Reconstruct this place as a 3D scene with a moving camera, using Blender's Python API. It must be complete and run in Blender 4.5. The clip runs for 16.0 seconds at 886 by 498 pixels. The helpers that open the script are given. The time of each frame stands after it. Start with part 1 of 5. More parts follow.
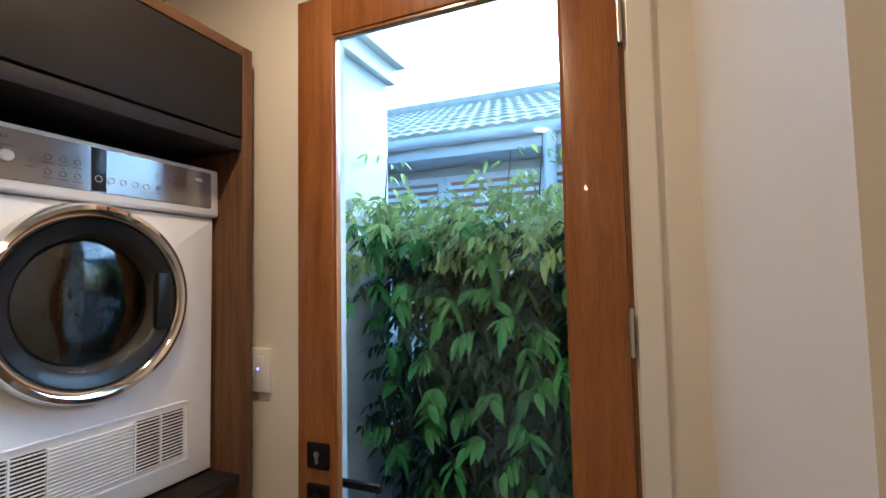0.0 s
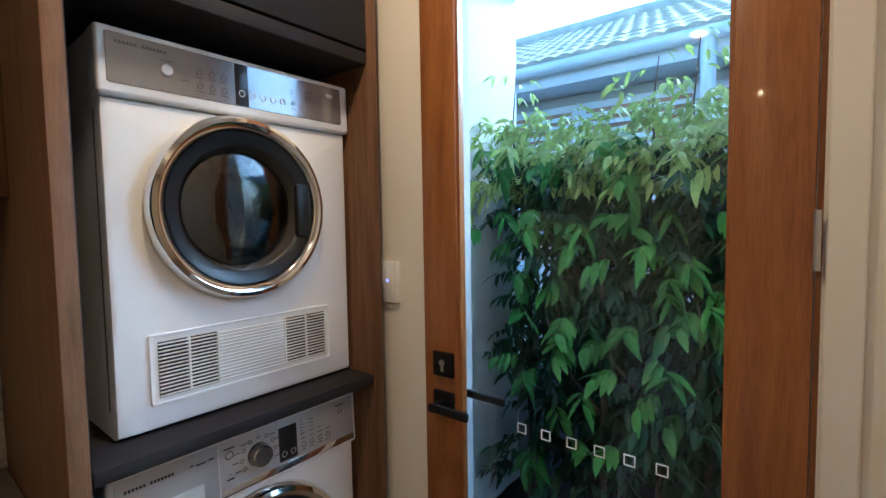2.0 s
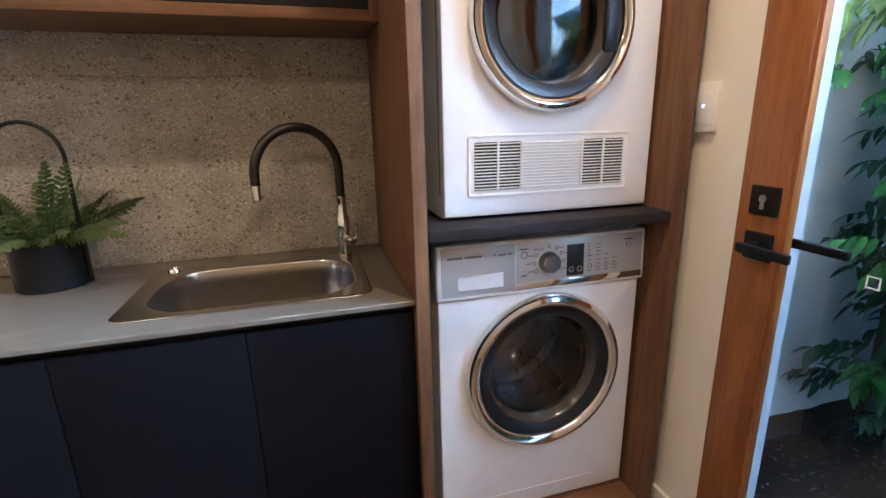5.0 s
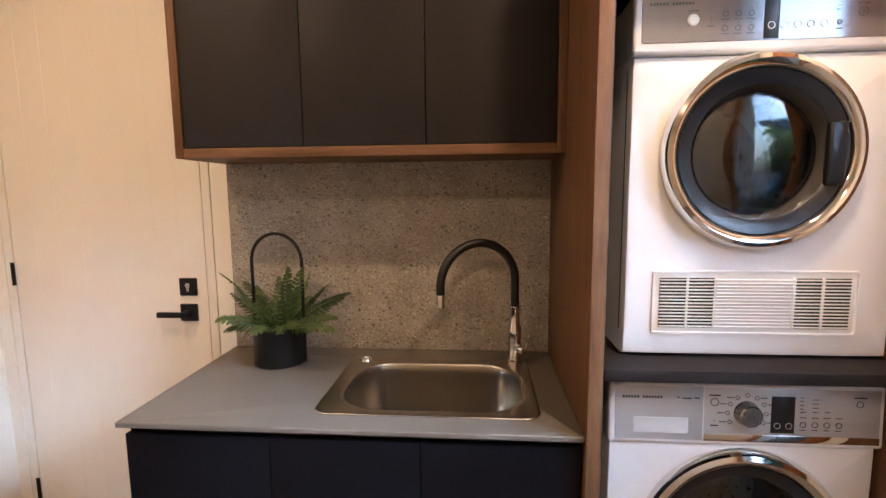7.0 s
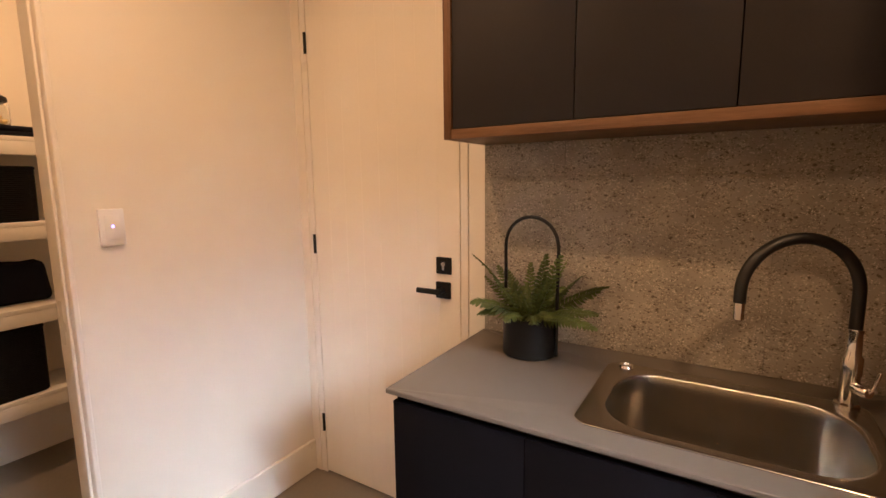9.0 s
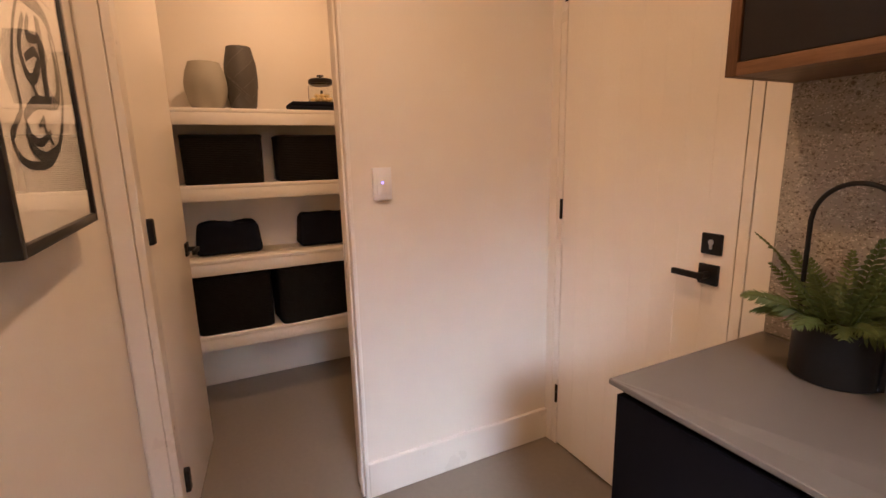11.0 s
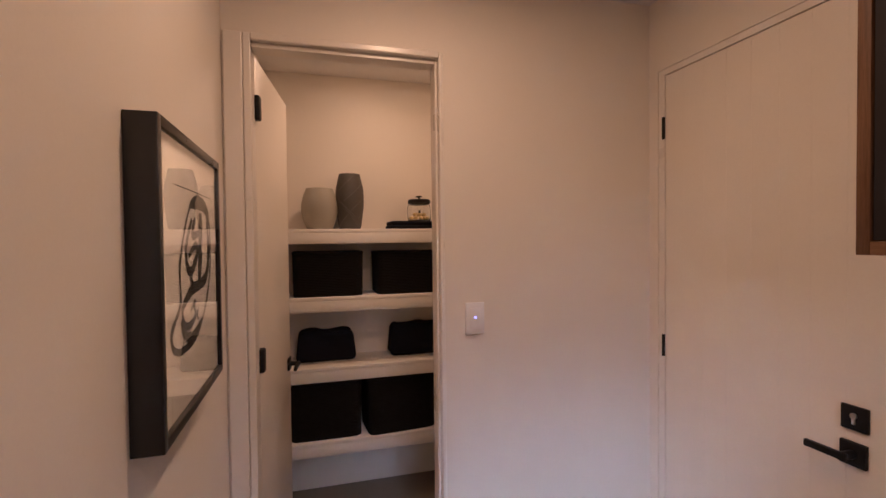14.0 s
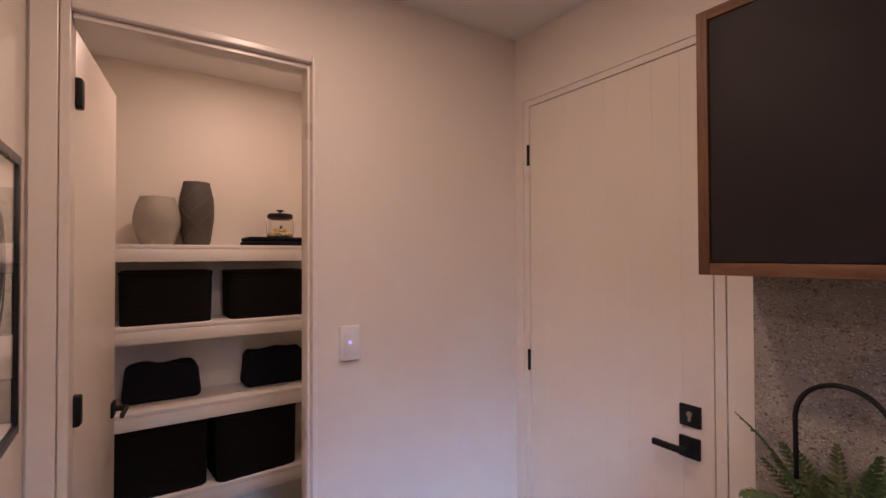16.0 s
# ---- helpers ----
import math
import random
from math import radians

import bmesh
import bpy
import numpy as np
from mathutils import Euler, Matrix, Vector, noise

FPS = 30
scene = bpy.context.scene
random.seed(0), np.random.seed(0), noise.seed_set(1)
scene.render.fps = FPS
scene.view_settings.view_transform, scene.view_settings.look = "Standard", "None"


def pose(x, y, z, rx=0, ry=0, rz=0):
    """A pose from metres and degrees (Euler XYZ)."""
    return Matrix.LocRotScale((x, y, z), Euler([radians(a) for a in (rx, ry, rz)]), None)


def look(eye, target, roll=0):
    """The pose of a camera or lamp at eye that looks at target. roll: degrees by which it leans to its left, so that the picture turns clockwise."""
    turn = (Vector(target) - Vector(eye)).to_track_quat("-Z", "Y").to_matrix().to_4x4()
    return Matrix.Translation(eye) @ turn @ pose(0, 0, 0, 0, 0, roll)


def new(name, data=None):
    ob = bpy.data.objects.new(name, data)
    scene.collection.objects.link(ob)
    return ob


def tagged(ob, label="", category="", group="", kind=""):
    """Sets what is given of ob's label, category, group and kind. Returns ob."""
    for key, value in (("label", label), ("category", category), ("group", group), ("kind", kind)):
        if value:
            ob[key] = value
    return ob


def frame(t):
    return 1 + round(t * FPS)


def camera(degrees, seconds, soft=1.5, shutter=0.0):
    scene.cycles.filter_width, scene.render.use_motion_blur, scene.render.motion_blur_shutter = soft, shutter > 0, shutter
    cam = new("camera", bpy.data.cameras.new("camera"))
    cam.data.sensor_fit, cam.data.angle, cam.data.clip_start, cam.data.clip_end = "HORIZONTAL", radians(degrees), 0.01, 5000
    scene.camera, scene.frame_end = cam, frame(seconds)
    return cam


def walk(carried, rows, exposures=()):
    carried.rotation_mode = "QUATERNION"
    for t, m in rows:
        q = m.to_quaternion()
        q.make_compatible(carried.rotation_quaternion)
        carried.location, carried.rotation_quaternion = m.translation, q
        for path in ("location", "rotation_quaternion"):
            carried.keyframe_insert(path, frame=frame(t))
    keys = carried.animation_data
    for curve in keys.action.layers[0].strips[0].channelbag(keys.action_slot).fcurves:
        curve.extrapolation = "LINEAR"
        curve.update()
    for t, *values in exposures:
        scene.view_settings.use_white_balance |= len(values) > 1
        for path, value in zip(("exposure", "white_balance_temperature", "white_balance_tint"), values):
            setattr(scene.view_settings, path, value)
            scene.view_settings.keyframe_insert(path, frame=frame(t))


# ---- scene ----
# Laundry room: x runs east along the joinery wall, y north, z up.
cam = camera(87.1, 16.0)
PATH = [
    (0, (0.891, -1.609, 1.589), (2.729, -0.829, 1.703), -1.1),
    (0.5, (0.896, -1.593, 1.597), (2.66, -0.656, 1.703), -1.0),
    (1, (0.914, -1.589, 1.585), (2.613, -0.535, 1.639), -0.9),
    (1.5, (0.937, -1.584, 1.549), (2.573, -0.435, 1.522), -0.8),
    (2, (0.953, -1.589, 1.506), (2.505, -0.333, 1.39), -0.9),
    (2.5, (0.931, -1.565, 1.426), (2.393, -0.223, 1.181), -0.5),
    (3, (0.94, -1.574, 1.374), (2.259, -0.114, 1.018), -0.7),
    (3.5, (0.96, -1.585, 1.316), (2.12, -0.019, 0.864), -0.6),
    (4, (0.948, -1.604, 1.285), (1.892, 0.077, 0.754), -0.6),
    (4.2, (0.933, -1.603, 1.282), (1.79, 0.115, 0.724), -0.7),
    (6.3, (0.929, -1.627, 1.407), (0.987, 0.34, 1.048), -0.6),
    (6.5, (0.925, -1.626, 1.421), (0.933, 0.348, 1.099), -0.5),
    (7, (0.903, -1.623, 1.463), (0.748, 0.356, 1.225), -0.5),
    (7.5, (0.884, -1.614, 1.495), (0.536, 0.344, 1.284), -0.5),
    (8, (0.849, -1.608, 1.508), (0.272, 0.294, 1.287), -0.6),
    (8.5, (0.804, -1.577, 1.474), (0.021, 0.248, 1.23), -0.7),
    (9, (0.747, -1.511, 1.445), (-0.286, 0.177, 1.161), -0.7),
    (9.5, (0.717, -1.46, 1.432), (-0.548, 0.057, 1.116), -0.8),
    (10, (0.714, -1.395, 1.412), (-0.752, -0.078, 1.067), -0.9),
    (10.2, (0.718, -1.363, 1.412), (-0.823, -0.142, 1.047), -1.1),
    (12.3, (0.711, -1.359, 1.43), (-1.198, -0.851, 1.12), -0.6),
    (12.5, (0.705, -1.366, 1.45), (-1.215, -0.882, 1.167), -0.6),
    (13, (0.701, -1.384, 1.531), (-1.239, -0.94, 1.333), -0.7),
    (13.5, (0.706, -1.393, 1.583), (-1.237, -0.933, 1.467), -0.7),
    (14, (0.703, -1.38, 1.616), (-1.22, -0.83, 1.573), -0.6),
    (14.5, (0.705, -1.363, 1.647), (-1.161, -0.644, 1.648), -0.5),
    (15, (0.678, -1.362, 1.654), (-1.117, -0.482, 1.665), -0.4),
    (15.5, (0.636, -1.378, 1.641), (-1.084, -0.356, 1.658), -0.2),
    (16, (0.599, -1.417, 1.622), (-1.068, -0.313, 1.65), -0.2),
]
EXPOSE = [
    (0, 2.20, 3960, -6),
    (1.5, 2.20, 3880, -8),
    (3.0, 2.66, 3830, -7),
    (4.2, 3.06, 3830, -5),
    (6.5, 3.12, 4200, 0),
    (7.5, 3.05, 4540, 3),
    (8.5, 2.90, 5200, 7),
    (10.2, 2.68, 5180, 10),
    (12.3, 2.14, 4900, 17),
    (14, 1.98, 4600, 18),
    (16, 2.13, 4200, 19),
]
walk(cam, [(t, look(eye, target, roll)) for t, eye, target, roll in PATH], EXPOSE)

SKY, SUN = 0.15, 0.6
WARM = (1.0, 0.50, 0.19)


def downlight(x, y, z, watts, spread=0.045):
    """Recessed ceiling lamp: a small warm disc that shines downwards."""
    data = bpy.data.lights.new("downlight_glow", "AREA")
    data.shape, data.size, data.energy, data.color = "DISK", spread * 2, watts, WARM
    lamp = new("downlight_glow", data)
    lamp.matrix_world = pose(x, y, z)
    return lamp


LAMPS = ((-0.25, -1.0, 2.592, 2.0), (1.38, -1.0, 2.592, 2.45), (0.90, -2.30, 2.592, 2.2), (-1.75, -0.95, 2.672, 1.65))
for lx, ly, lz, lw in LAMPS:
    downlight(lx, ly, lz, lw)

# ---- light ----
world = bpy.data.worlds.new("overcast_sky")
scene.world = world
world.use_nodes = True
wn = world.node_tree.nodes
sky = wn.new("ShaderNodeTexSky")
sky.sky_type = "NISHITA"
sky.sun_disc = False
sky.sun_elevation = radians(29)
sky.sun_rotation = radians(104)
sky.air_density, sky.dust_density, sky.ozone_density = 1.0, 6.0, 1.0
veil = wn.new("ShaderNodeHueSaturation")          # thin cloud greys the blue
veil.inputs["Saturation"].default_value = 0.88
world.node_tree.links.new(sky.outputs[0], veil.inputs["Color"])
world.node_tree.links.new(veil.outputs[0], wn["Background"].inputs[0])
wn["Background"].inputs[1].default_value = SKY

sun_data = bpy.data.lights.new("sun", "SUN")
sun_data.energy, sun_data.angle, sun_data.color = SUN, radians(24), (0.90, 0.96, 1.0)
sun = new("sun", sun_data)
sun.matrix_world = look((24.9, -6.27, 14.0), (0, 0, 0))


# ---- materials ----
def mat(name, color, rough=0.5, metal=0.0, vary=0.06, scale=6.0, fine=60.0, bump=0.02, coat=0.0, spec=0.5, stretch=(1, 1, 1), rand=0.0):
    """Surface with broad stains, fine grain and a light relief, at real-world size."""
    m = bpy.data.materials.new(name)
    m.use_nodes = True
    nt, ns = m.node_tree, m.node_tree.nodes
    bsdf = ns["Principled BSDF"]
    co = ns.new("ShaderNodeTexCoord")
    mp = ns.new("ShaderNodeMapping")
    mp.inputs["Scale"].default_value = stretch
    nt.links.new(co.outputs["Object"], mp.inputs[0])
    big, small = ns.new("ShaderNodeTexNoise"), ns.new("ShaderNodeTexNoise")
    big.inputs["Scale"].default_value, small.inputs["Scale"].default_value = scale, fine
    big.inputs["Detail"].default_value, small.inputs["Detail"].default_value = 4, 5
    for n in (big, small):
        nt.links.new(mp.outputs[0], n.inputs["Vector"])
    add = ns.new("ShaderNodeMath")
    add.operation = "ADD"
    nt.links.new(big.outputs[0], add.inputs[0])
    nt.links.new(small.outputs[0], add.inputs[1])
    ramp = ns.new("ShaderNodeMapRange")
    ramp.inputs[1].default_value, ramp.inputs[2].default_value = 0.6, 1.4
    ramp.inputs[3].default_value, ramp.inputs[4].default_value = 1 - vary, 1 + vary
    nt.links.new(add.outputs[0], ramp.inputs[0])
    mul = ns.new("ShaderNodeVectorMath")
    mul.operation = "SCALE"
    mul.inputs[0].default_value = color
    nt.links.new(ramp.outputs[0], mul.inputs["Scale"])
    if rand:
        info = ns.new("ShaderNodeObjectInfo")
        rr = ns.new("ShaderNodeMapRange")
        rr.inputs[3].default_value, rr.inputs[4].default_value = 1 - rand, 1 + rand
        nt.links.new(info.outputs["Random"], rr.inputs[0])
        mm = ns.new("ShaderNodeMath")
        mm.operation = "MULTIPLY"
        nt.links.new(rr.outputs[0], mm.inputs[0])
        nt.links.new(ramp.outputs[0], mm.inputs[1])
        nt.links.new(mm.outputs[0], mul.inputs["Scale"])
    nt.links.new(mul.outputs[0], bsdf.inputs["Base Color"])
    rg = ns.new("ShaderNodeMapRange")
    rg.inputs[1].default_value, rg.inputs[2].default_value = 0.3, 0.7
    rg.inputs[3].default_value, rg.inputs[4].default_value = max(0.02, rough * (1 - min(0.12, 2 * vary))), min(1, rough * (1 + min(0.12, 2 * vary)))
    nt.links.new(big.outputs[0], rg.inputs[0])
    nt.links.new(rg.outputs[0], bsdf.inputs["Roughness"])
    bsdf.inputs["Metallic"].default_value = metal
    bsdf.inputs["Specular IOR Level"].default_value = spec
    bsdf.inputs["Coat Weight"].default_value = coat
    bsdf.inputs["Coat Roughness"].default_value = 0.12
    if bump:
        bp = ns.new("ShaderNodeBump")
        bp.inputs["Strength"].default_value, bp.inputs["Distance"].default_value = min(1.0, bump * 10), 0.001
        nt.links.new(small.outputs[0], bp.inputs["Height"])
        nt.links.new(bp.outputs[0], bsdf.inputs["Normal"])
    return m


def wood(name, dark, light, rough, stretch, scale=9.0, coat=0.0, spec=0.4):
    """Straight-grained timber: stretched noise bands, fine pores along the grain."""
    m = bpy.data.materials.new(name)
    m.use_nodes = True
    nt, ns = m.node_tree, m.node_tree.nodes
    bsdf = ns["Principled BSDF"]
    co, mp = ns.new("ShaderNodeTexCoord"), ns.new("ShaderNodeMapping")
    mp.inputs["Scale"].default_value = stretch
    nt.links.new(co.outputs["Object"], mp.inputs[0])
    a, b = ns.new("ShaderNodeTexNoise"), ns.new("ShaderNodeTexNoise")
    a.inputs["Scale"].default_value, a.inputs["Detail"].default_value, a.inputs["Distortion"].default_value = scale, 6, 0.6
    b.inputs["Scale"].default_value, b.inputs["Detail"].default_value = scale * 9, 3
    for n in (a, b):
        nt.links.new(mp.outputs[0], n.inputs["Vector"])
    ramp = ns.new("ShaderNodeValToRGB")
    ramp.color_ramp.elements[0].position, ramp.color_ramp.elements[1].position = 0.3, 0.7
    ramp.color_ramp.elements[0].color, ramp.color_ramp.elements[1].color = (*dark, 1), (*light, 1)
    mid = ramp.color_ramp.elements.new(0.5)
    mid.color = (*[(p + q) * 0.52 for p, q in zip(dark, light)], 1)
    nt.links.new(a.outputs[0], ramp.inputs[0])
    mix = ns.new("ShaderNodeMix")
    mix.data_type, mix.blend_type = "RGBA", "MULTIPLY"
    mix.inputs[0].default_value = 0.35
    nt.links.new(ramp.outputs[0], mix.inputs[6])
    pr = ns.new("ShaderNodeValToRGB")
    pr.color_ramp.elements[0].position, pr.color_ramp.elements[1].position = 0.35, 0.6
    pr.color_ramp.elements[0].color = (0.5, 0.45, 0.4, 1)
    nt.links.new(b.outputs[0], pr.inputs[0])
    nt.links.new(pr.outputs[0], mix.inputs[7])
    nt.links.new(mix.outputs[2], bsdf.inputs["Base Color"])
    bsdf.inputs["Roughness"].default_value, bsdf.inputs["Coat Weight"].default_value = rough, coat
    bsdf.inputs["Specular IOR Level"].default_value = spec
    bp = ns.new("ShaderNodeBump")
    bp.inputs["Strength"].default_value, bp.inputs["Distance"].default_value = 0.25, 0.0006
    nt.links.new(b.outputs[0], bp.inputs["Height"])
    nt.links.new(bp.outputs[0], bsdf.inputs["Normal"])
    return m


def stone(name):
    """Exposed-aggregate concrete look: grey ground, dark and pale chips, clouds."""
    m = bpy.data.materials.new(name)
    m.use_nodes = True
    nt, ns = m.node_tree, m.node_tree.nodes
    bsdf = ns["Principled BSDF"]
    co = ns.new("ShaderNodeTexCoord")
    cloud, warp = ns.new("ShaderNodeTexNoise"), ns.new("ShaderNodeTexNoise")
    cloud.inputs["Scale"].default_value, cloud.inputs["Detail"].default_value = 7, 9
    warp.inputs["Scale"].default_value, warp.inputs["Detail"].default_value = 60, 4
    nt.links.new(co.outputs["Object"], cloud.inputs["Vector"])
    nt.links.new(co.outputs["Object"], warp.inputs["Vector"])
    patch = ns.new("ShaderNodeTexNoise")
    patch.inputs["Scale"].default_value, patch.inputs["Detail"].default_value = 16, 3
    nt.links.new(co.outputs["Object"], patch.inputs["Vector"])
    base = ns.new("ShaderNodeValToRGB")
    base.color_ramp.elements[0].position, base.color_ramp.elements[1].position = 0.3, 0.7
    base.color_ramp.elements[0].color, base.color_ramp.elements[1].color = (0.222, 0.202, 0.172, 1), (0.355, 0.324, 0.274, 1)
    nt.links.new(cloud.outputs[0], base.inputs[0])
    last = base.outputs[0]
    for size, low, high, tone in ((110, 0.0, 0.17, (0.085, 0.068, 0.052, 1)), (170, 0.0, 0.26, (0.46, 0.41, 0.34, 1)), (210, 0.0, 0.30, (0.12, 0.098, 0.078, 1)), (300, 0.0, 0.12, (0.62, 0.57, 0.49, 1))):
        vor = ns.new("ShaderNodeTexVoronoi")
        vor.inputs["Scale"].default_value = size
        mp = ns.new("ShaderNodeMapping")
        mp.inputs["Location"].default_value = (size, size * 0.7, size * 0.3)
        mp.inputs["Scale"].default_value = (0.72, 1.0, 1.25)
        off = ns.new("ShaderNodeVectorMath")
        off.operation = "MULTIPLY_ADD"
        off.inputs[1].default_value = (0.022, 0.022, 0.022)
        nt.links.new(warp.outputs["Color"], off.inputs[0])
        nt.links.new(co.outputs["Object"], off.inputs[2])
        nt.links.new(off.outputs[0], mp.inputs[0])
        nt.links.new(mp.outputs[0], vor.inputs["Vector"])
        pick = ns.new("ShaderNodeSeparateColor")
        nt.links.new(vor.outputs["Color"], pick.inputs[0])
        th = ns.new("ShaderNodeMapRange")
        dense, soft = ns.new("ShaderNodeMapRange"), ns.new("ShaderNodeMath")
        dense.inputs[1].default_value, dense.inputs[2].default_value = 0.35, 0.65
        dense.inputs[3].default_value, dense.inputs[4].default_value = high * 0.35, high * 1.65
        soft.operation = "SUBTRACT"
        soft.inputs[1].default_value = 0.04
        nt.links.new(patch.outputs[0], dense.inputs[0])
        nt.links.new(dense.outputs[0], soft.inputs[0])
        nt.links.new(dense.outputs[0], th.inputs[1])
        nt.links.new(soft.outputs[0], th.inputs[2])
        nt.links.new(pick.outputs[0], th.inputs[0])
        near = ns.new("ShaderNodeMapRange")
        near.inputs[1].default_value, near.inputs[2].default_value = 0.60, 0.20
        nt.links.new(vor.outputs["Distance"], near.inputs[0])
        both = ns.new("ShaderNodeMath")
        both.operation = "MULTIPLY"
        nt.links.new(th.outputs[0], both.inputs[0])
        nt.links.new(near.outputs[0], both.inputs[1])
        mix = ns.new("ShaderNodeMix")
        mix.data_type = "RGBA"
        nt.links.new(both.outputs[0], mix.inputs[0])
        nt.links.new(last, mix.inputs[6])
        mix.inputs[7].default_value = tone
        last = mix.outputs[2]
    nt.links.new(last, bsdf.inputs["Base Color"])
    bsdf.inputs["Roughness"].default_value = 0.55
    bsdf.inputs["Specular IOR Level"].default_value = 0.3
    bp = ns.new("ShaderNodeBump")
    bp.inputs["Strength"].default_value, bp.inputs["Distance"].default_value = 0.4, 0.001
    nt.links.new(warp.outputs[0], bp.inputs["Height"])
    nt.links.new(bp.outputs[0], bsdf.inputs["Normal"])
    return m


def glass(name, tint=(1, 1, 1), rough=0.0, ior=1.45):
    m = bpy.data.materials.new(name)
    m.use_nodes = True
    b = m.node_tree.nodes["Principled BSDF"]
    b.inputs["Base Color"].default_value = (*tint, 1)
    b.inputs["Transmission Weight"].default_value, b.inputs["Roughness"].default_value, b.inputs["IOR"].default_value = 1.0, rough, ior
    return m


def glow(name, color, strength):
    m = bpy.data.materials.new(name)
    m.use_nodes = True
    b = m.node_tree.nodes["Principled BSDF"]
    b.inputs["Base Color"].default_value = (*color, 1)
    b.inputs["Emission Color"].default_value, b.inputs["Emission Strength"].default_value = (*color, 1), strength
    return m


PAINT = mat("wall_paint", (0.80, 0.748, 0.665), 0.5, vary=0.02, scale=3, fine=220, bump=0.012)
GLOSS = mat("gloss_white_paint", (0.80, 0.755, 0.685), 0.28, vary=0.015, scale=5, fine=90, bump=0.0)
DOORW = mat("satin_white_paint", (0.80, 0.748, 0.665), 0.36, vary=0.02, scale=4, fine=120, bump=0.01)
CEIL = mat("ceiling_paint", (0.80, 0.785, 0.765), 0.8, vary=0.015, bump=0.01)
FLOOR = mat("floor_tile", (0.205, 0.180, 0.150), 0.42, vary=0.07, scale=4, fine=45, bump=0.01)
SHELFW = mat("shelf_white", (0.78, 0.75, 0.70), 0.45, vary=0.02, bump=0.006)
WALNUT = wood("walnut_laminate", (0.098, 0.050, 0.023), (0.180, 0.096, 0.044), 0.5, (14, 14, 0.9), 4.0, spec=0.25)
WALNUT_H = wood("walnut_laminate_level", (0.115, 0.060, 0.026), (0.205, 0.112, 0.052), 0.5, (0.9, 14, 14), 4.0, spec=0.25)
CEDAR = wood("varnished_cedar", (0.20, 0.068, 0.009), (0.34, 0.140, 0.022), 0.36, (9, 9, 0.7), 3.2, coat=0.2)
BLACKC = mat("black_laminate", (0.021, 0.0185, 0.0195), 0.6, vary=0.12, scale=8, fine=300, bump=0.02, spec=0.22)
NAVYC = mat("charcoal_laminate", (0.0055, 0.0050, 0.0062), 0.62, vary=0.12, scale=8, fine=300, bump=0.02, spec=0.03)
COUNTER = mat("grey_engineered_stone", (0.120, 0.106, 0.088), 0.40, vary=0.05, scale=7, fine=400, bump=0.006)
SPLASH = stone("aggregate_tile")
GROUT = mat("grout", (0.25, 0.225, 0.195), 0.9, fine=200, bump=0.05)
APPL = mat("white_enamel", (0.85, 0.85, 0.86), 0.28, vary=0.01, bump=0.0)
APPLP = mat("white_plastic", (0.83, 0.83, 0.84), 0.4, vary=0.01, bump=0.004, fine=300)
SILVER = mat("brushed_silver_film", (0.30, 0.30, 0.31), 0.13, metal=0.55, vary=0.05, scale=10, fine=120, bump=0.01, stretch=(0.05, 1, 1))
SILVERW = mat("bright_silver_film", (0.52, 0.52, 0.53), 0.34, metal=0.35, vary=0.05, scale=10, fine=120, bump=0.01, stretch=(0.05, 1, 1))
CHROME = mat("chrome", (0.78, 0.77, 0.75), 0.07, metal=1.0, vary=0.02, bump=0.0)
STEEL = mat("brushed_steel", (0.43, 0.405, 0.37), 0.24, metal=1.0, vary=0.01, scale=2, fine=20, bump=0.0)
BLACKM = mat("matte_black_metal", (0.006, 0.006, 0.0065), 0.45, metal=0.0, vary=0.1, fine=200, bump=0.01, spec=0.25)
BLACKP = mat("black_plastic", (0.010, 0.010, 0.011), 0.3, vary=0.08, bump=0.005)
RUBBER = mat("black_rubber", (0.006, 0.006, 0.006), 0.45, vary=0.1, bump=0.02)
# near-black colour standing in for shade inside door gaps, holes and vents
DARKIN = mat("cavity_shade", (0.02, 0.02, 0.022), 0.6, vary=0.1)
BOWLP = mat("smoky_clear_plastic", (0.06, 0.055, 0.05), 0.14, vary=0.05, bump=0.0, spec=0.7)
GREYRING = mat("smoked_plastic_ring", (0.009, 0.010, 0.013), 0.30, vary=0.05, bump=0.0)
VENTG = mat("grey_vent_backing", (0.045, 0.045, 0.048), 0.6, vary=0.1)
DRUM = mat("drum_steel", (0.42, 0.42, 0.43), 0.3, metal=1.0, vary=0.1, scale=30, fine=80, bump=0.02)
INK = mat("grey_print", (0.030, 0.030, 0.034), 0.5, vary=0.05, bump=0)
WHITEP = mat("white_print", (0.75, 0.76, 0.78), 0.5, vary=0.02, bump=0)
PANE = glass("window_glass", (1, 1, 1), 0.0, 1.33)
SMOKE = glass("smoked_door_glass", (0.17, 0.19, 0.21), 0.0, 1.75)
CLEARD = glass("washer_door_glass", (0.50, 0.51, 0.53))
JARG = glass("jar_glass", (0.97, 0.98, 0.97))
TOWEL = mat("navy_terry_cloth", (0.010, 0.011, 0.018), 0.95, vary=0.25, scale=30, fine=400, bump=0.1, spec=0.1)
WICKER = mat("black_wicker", (0.007, 0.006, 0.0055), 0.8, vary=0.3, scale=40, fine=300, bump=0.05, spec=0.14)
CERAM = mat("sage_ceramic", (0.34, 0.32, 0.26), 0.6, vary=0.05, scale=12, fine=200, bump=0.02)
CERAL = mat("carved_ridge_ceramic", (0.12, 0.11, 0.095), 0.65, vary=0.1, scale=20, fine=200, bump=0.02)
CERAD = mat("charcoal_ceramic", (0.075, 0.068, 0.06), 0.65, vary=0.15, scale=20, fine=200, bump=0.04)
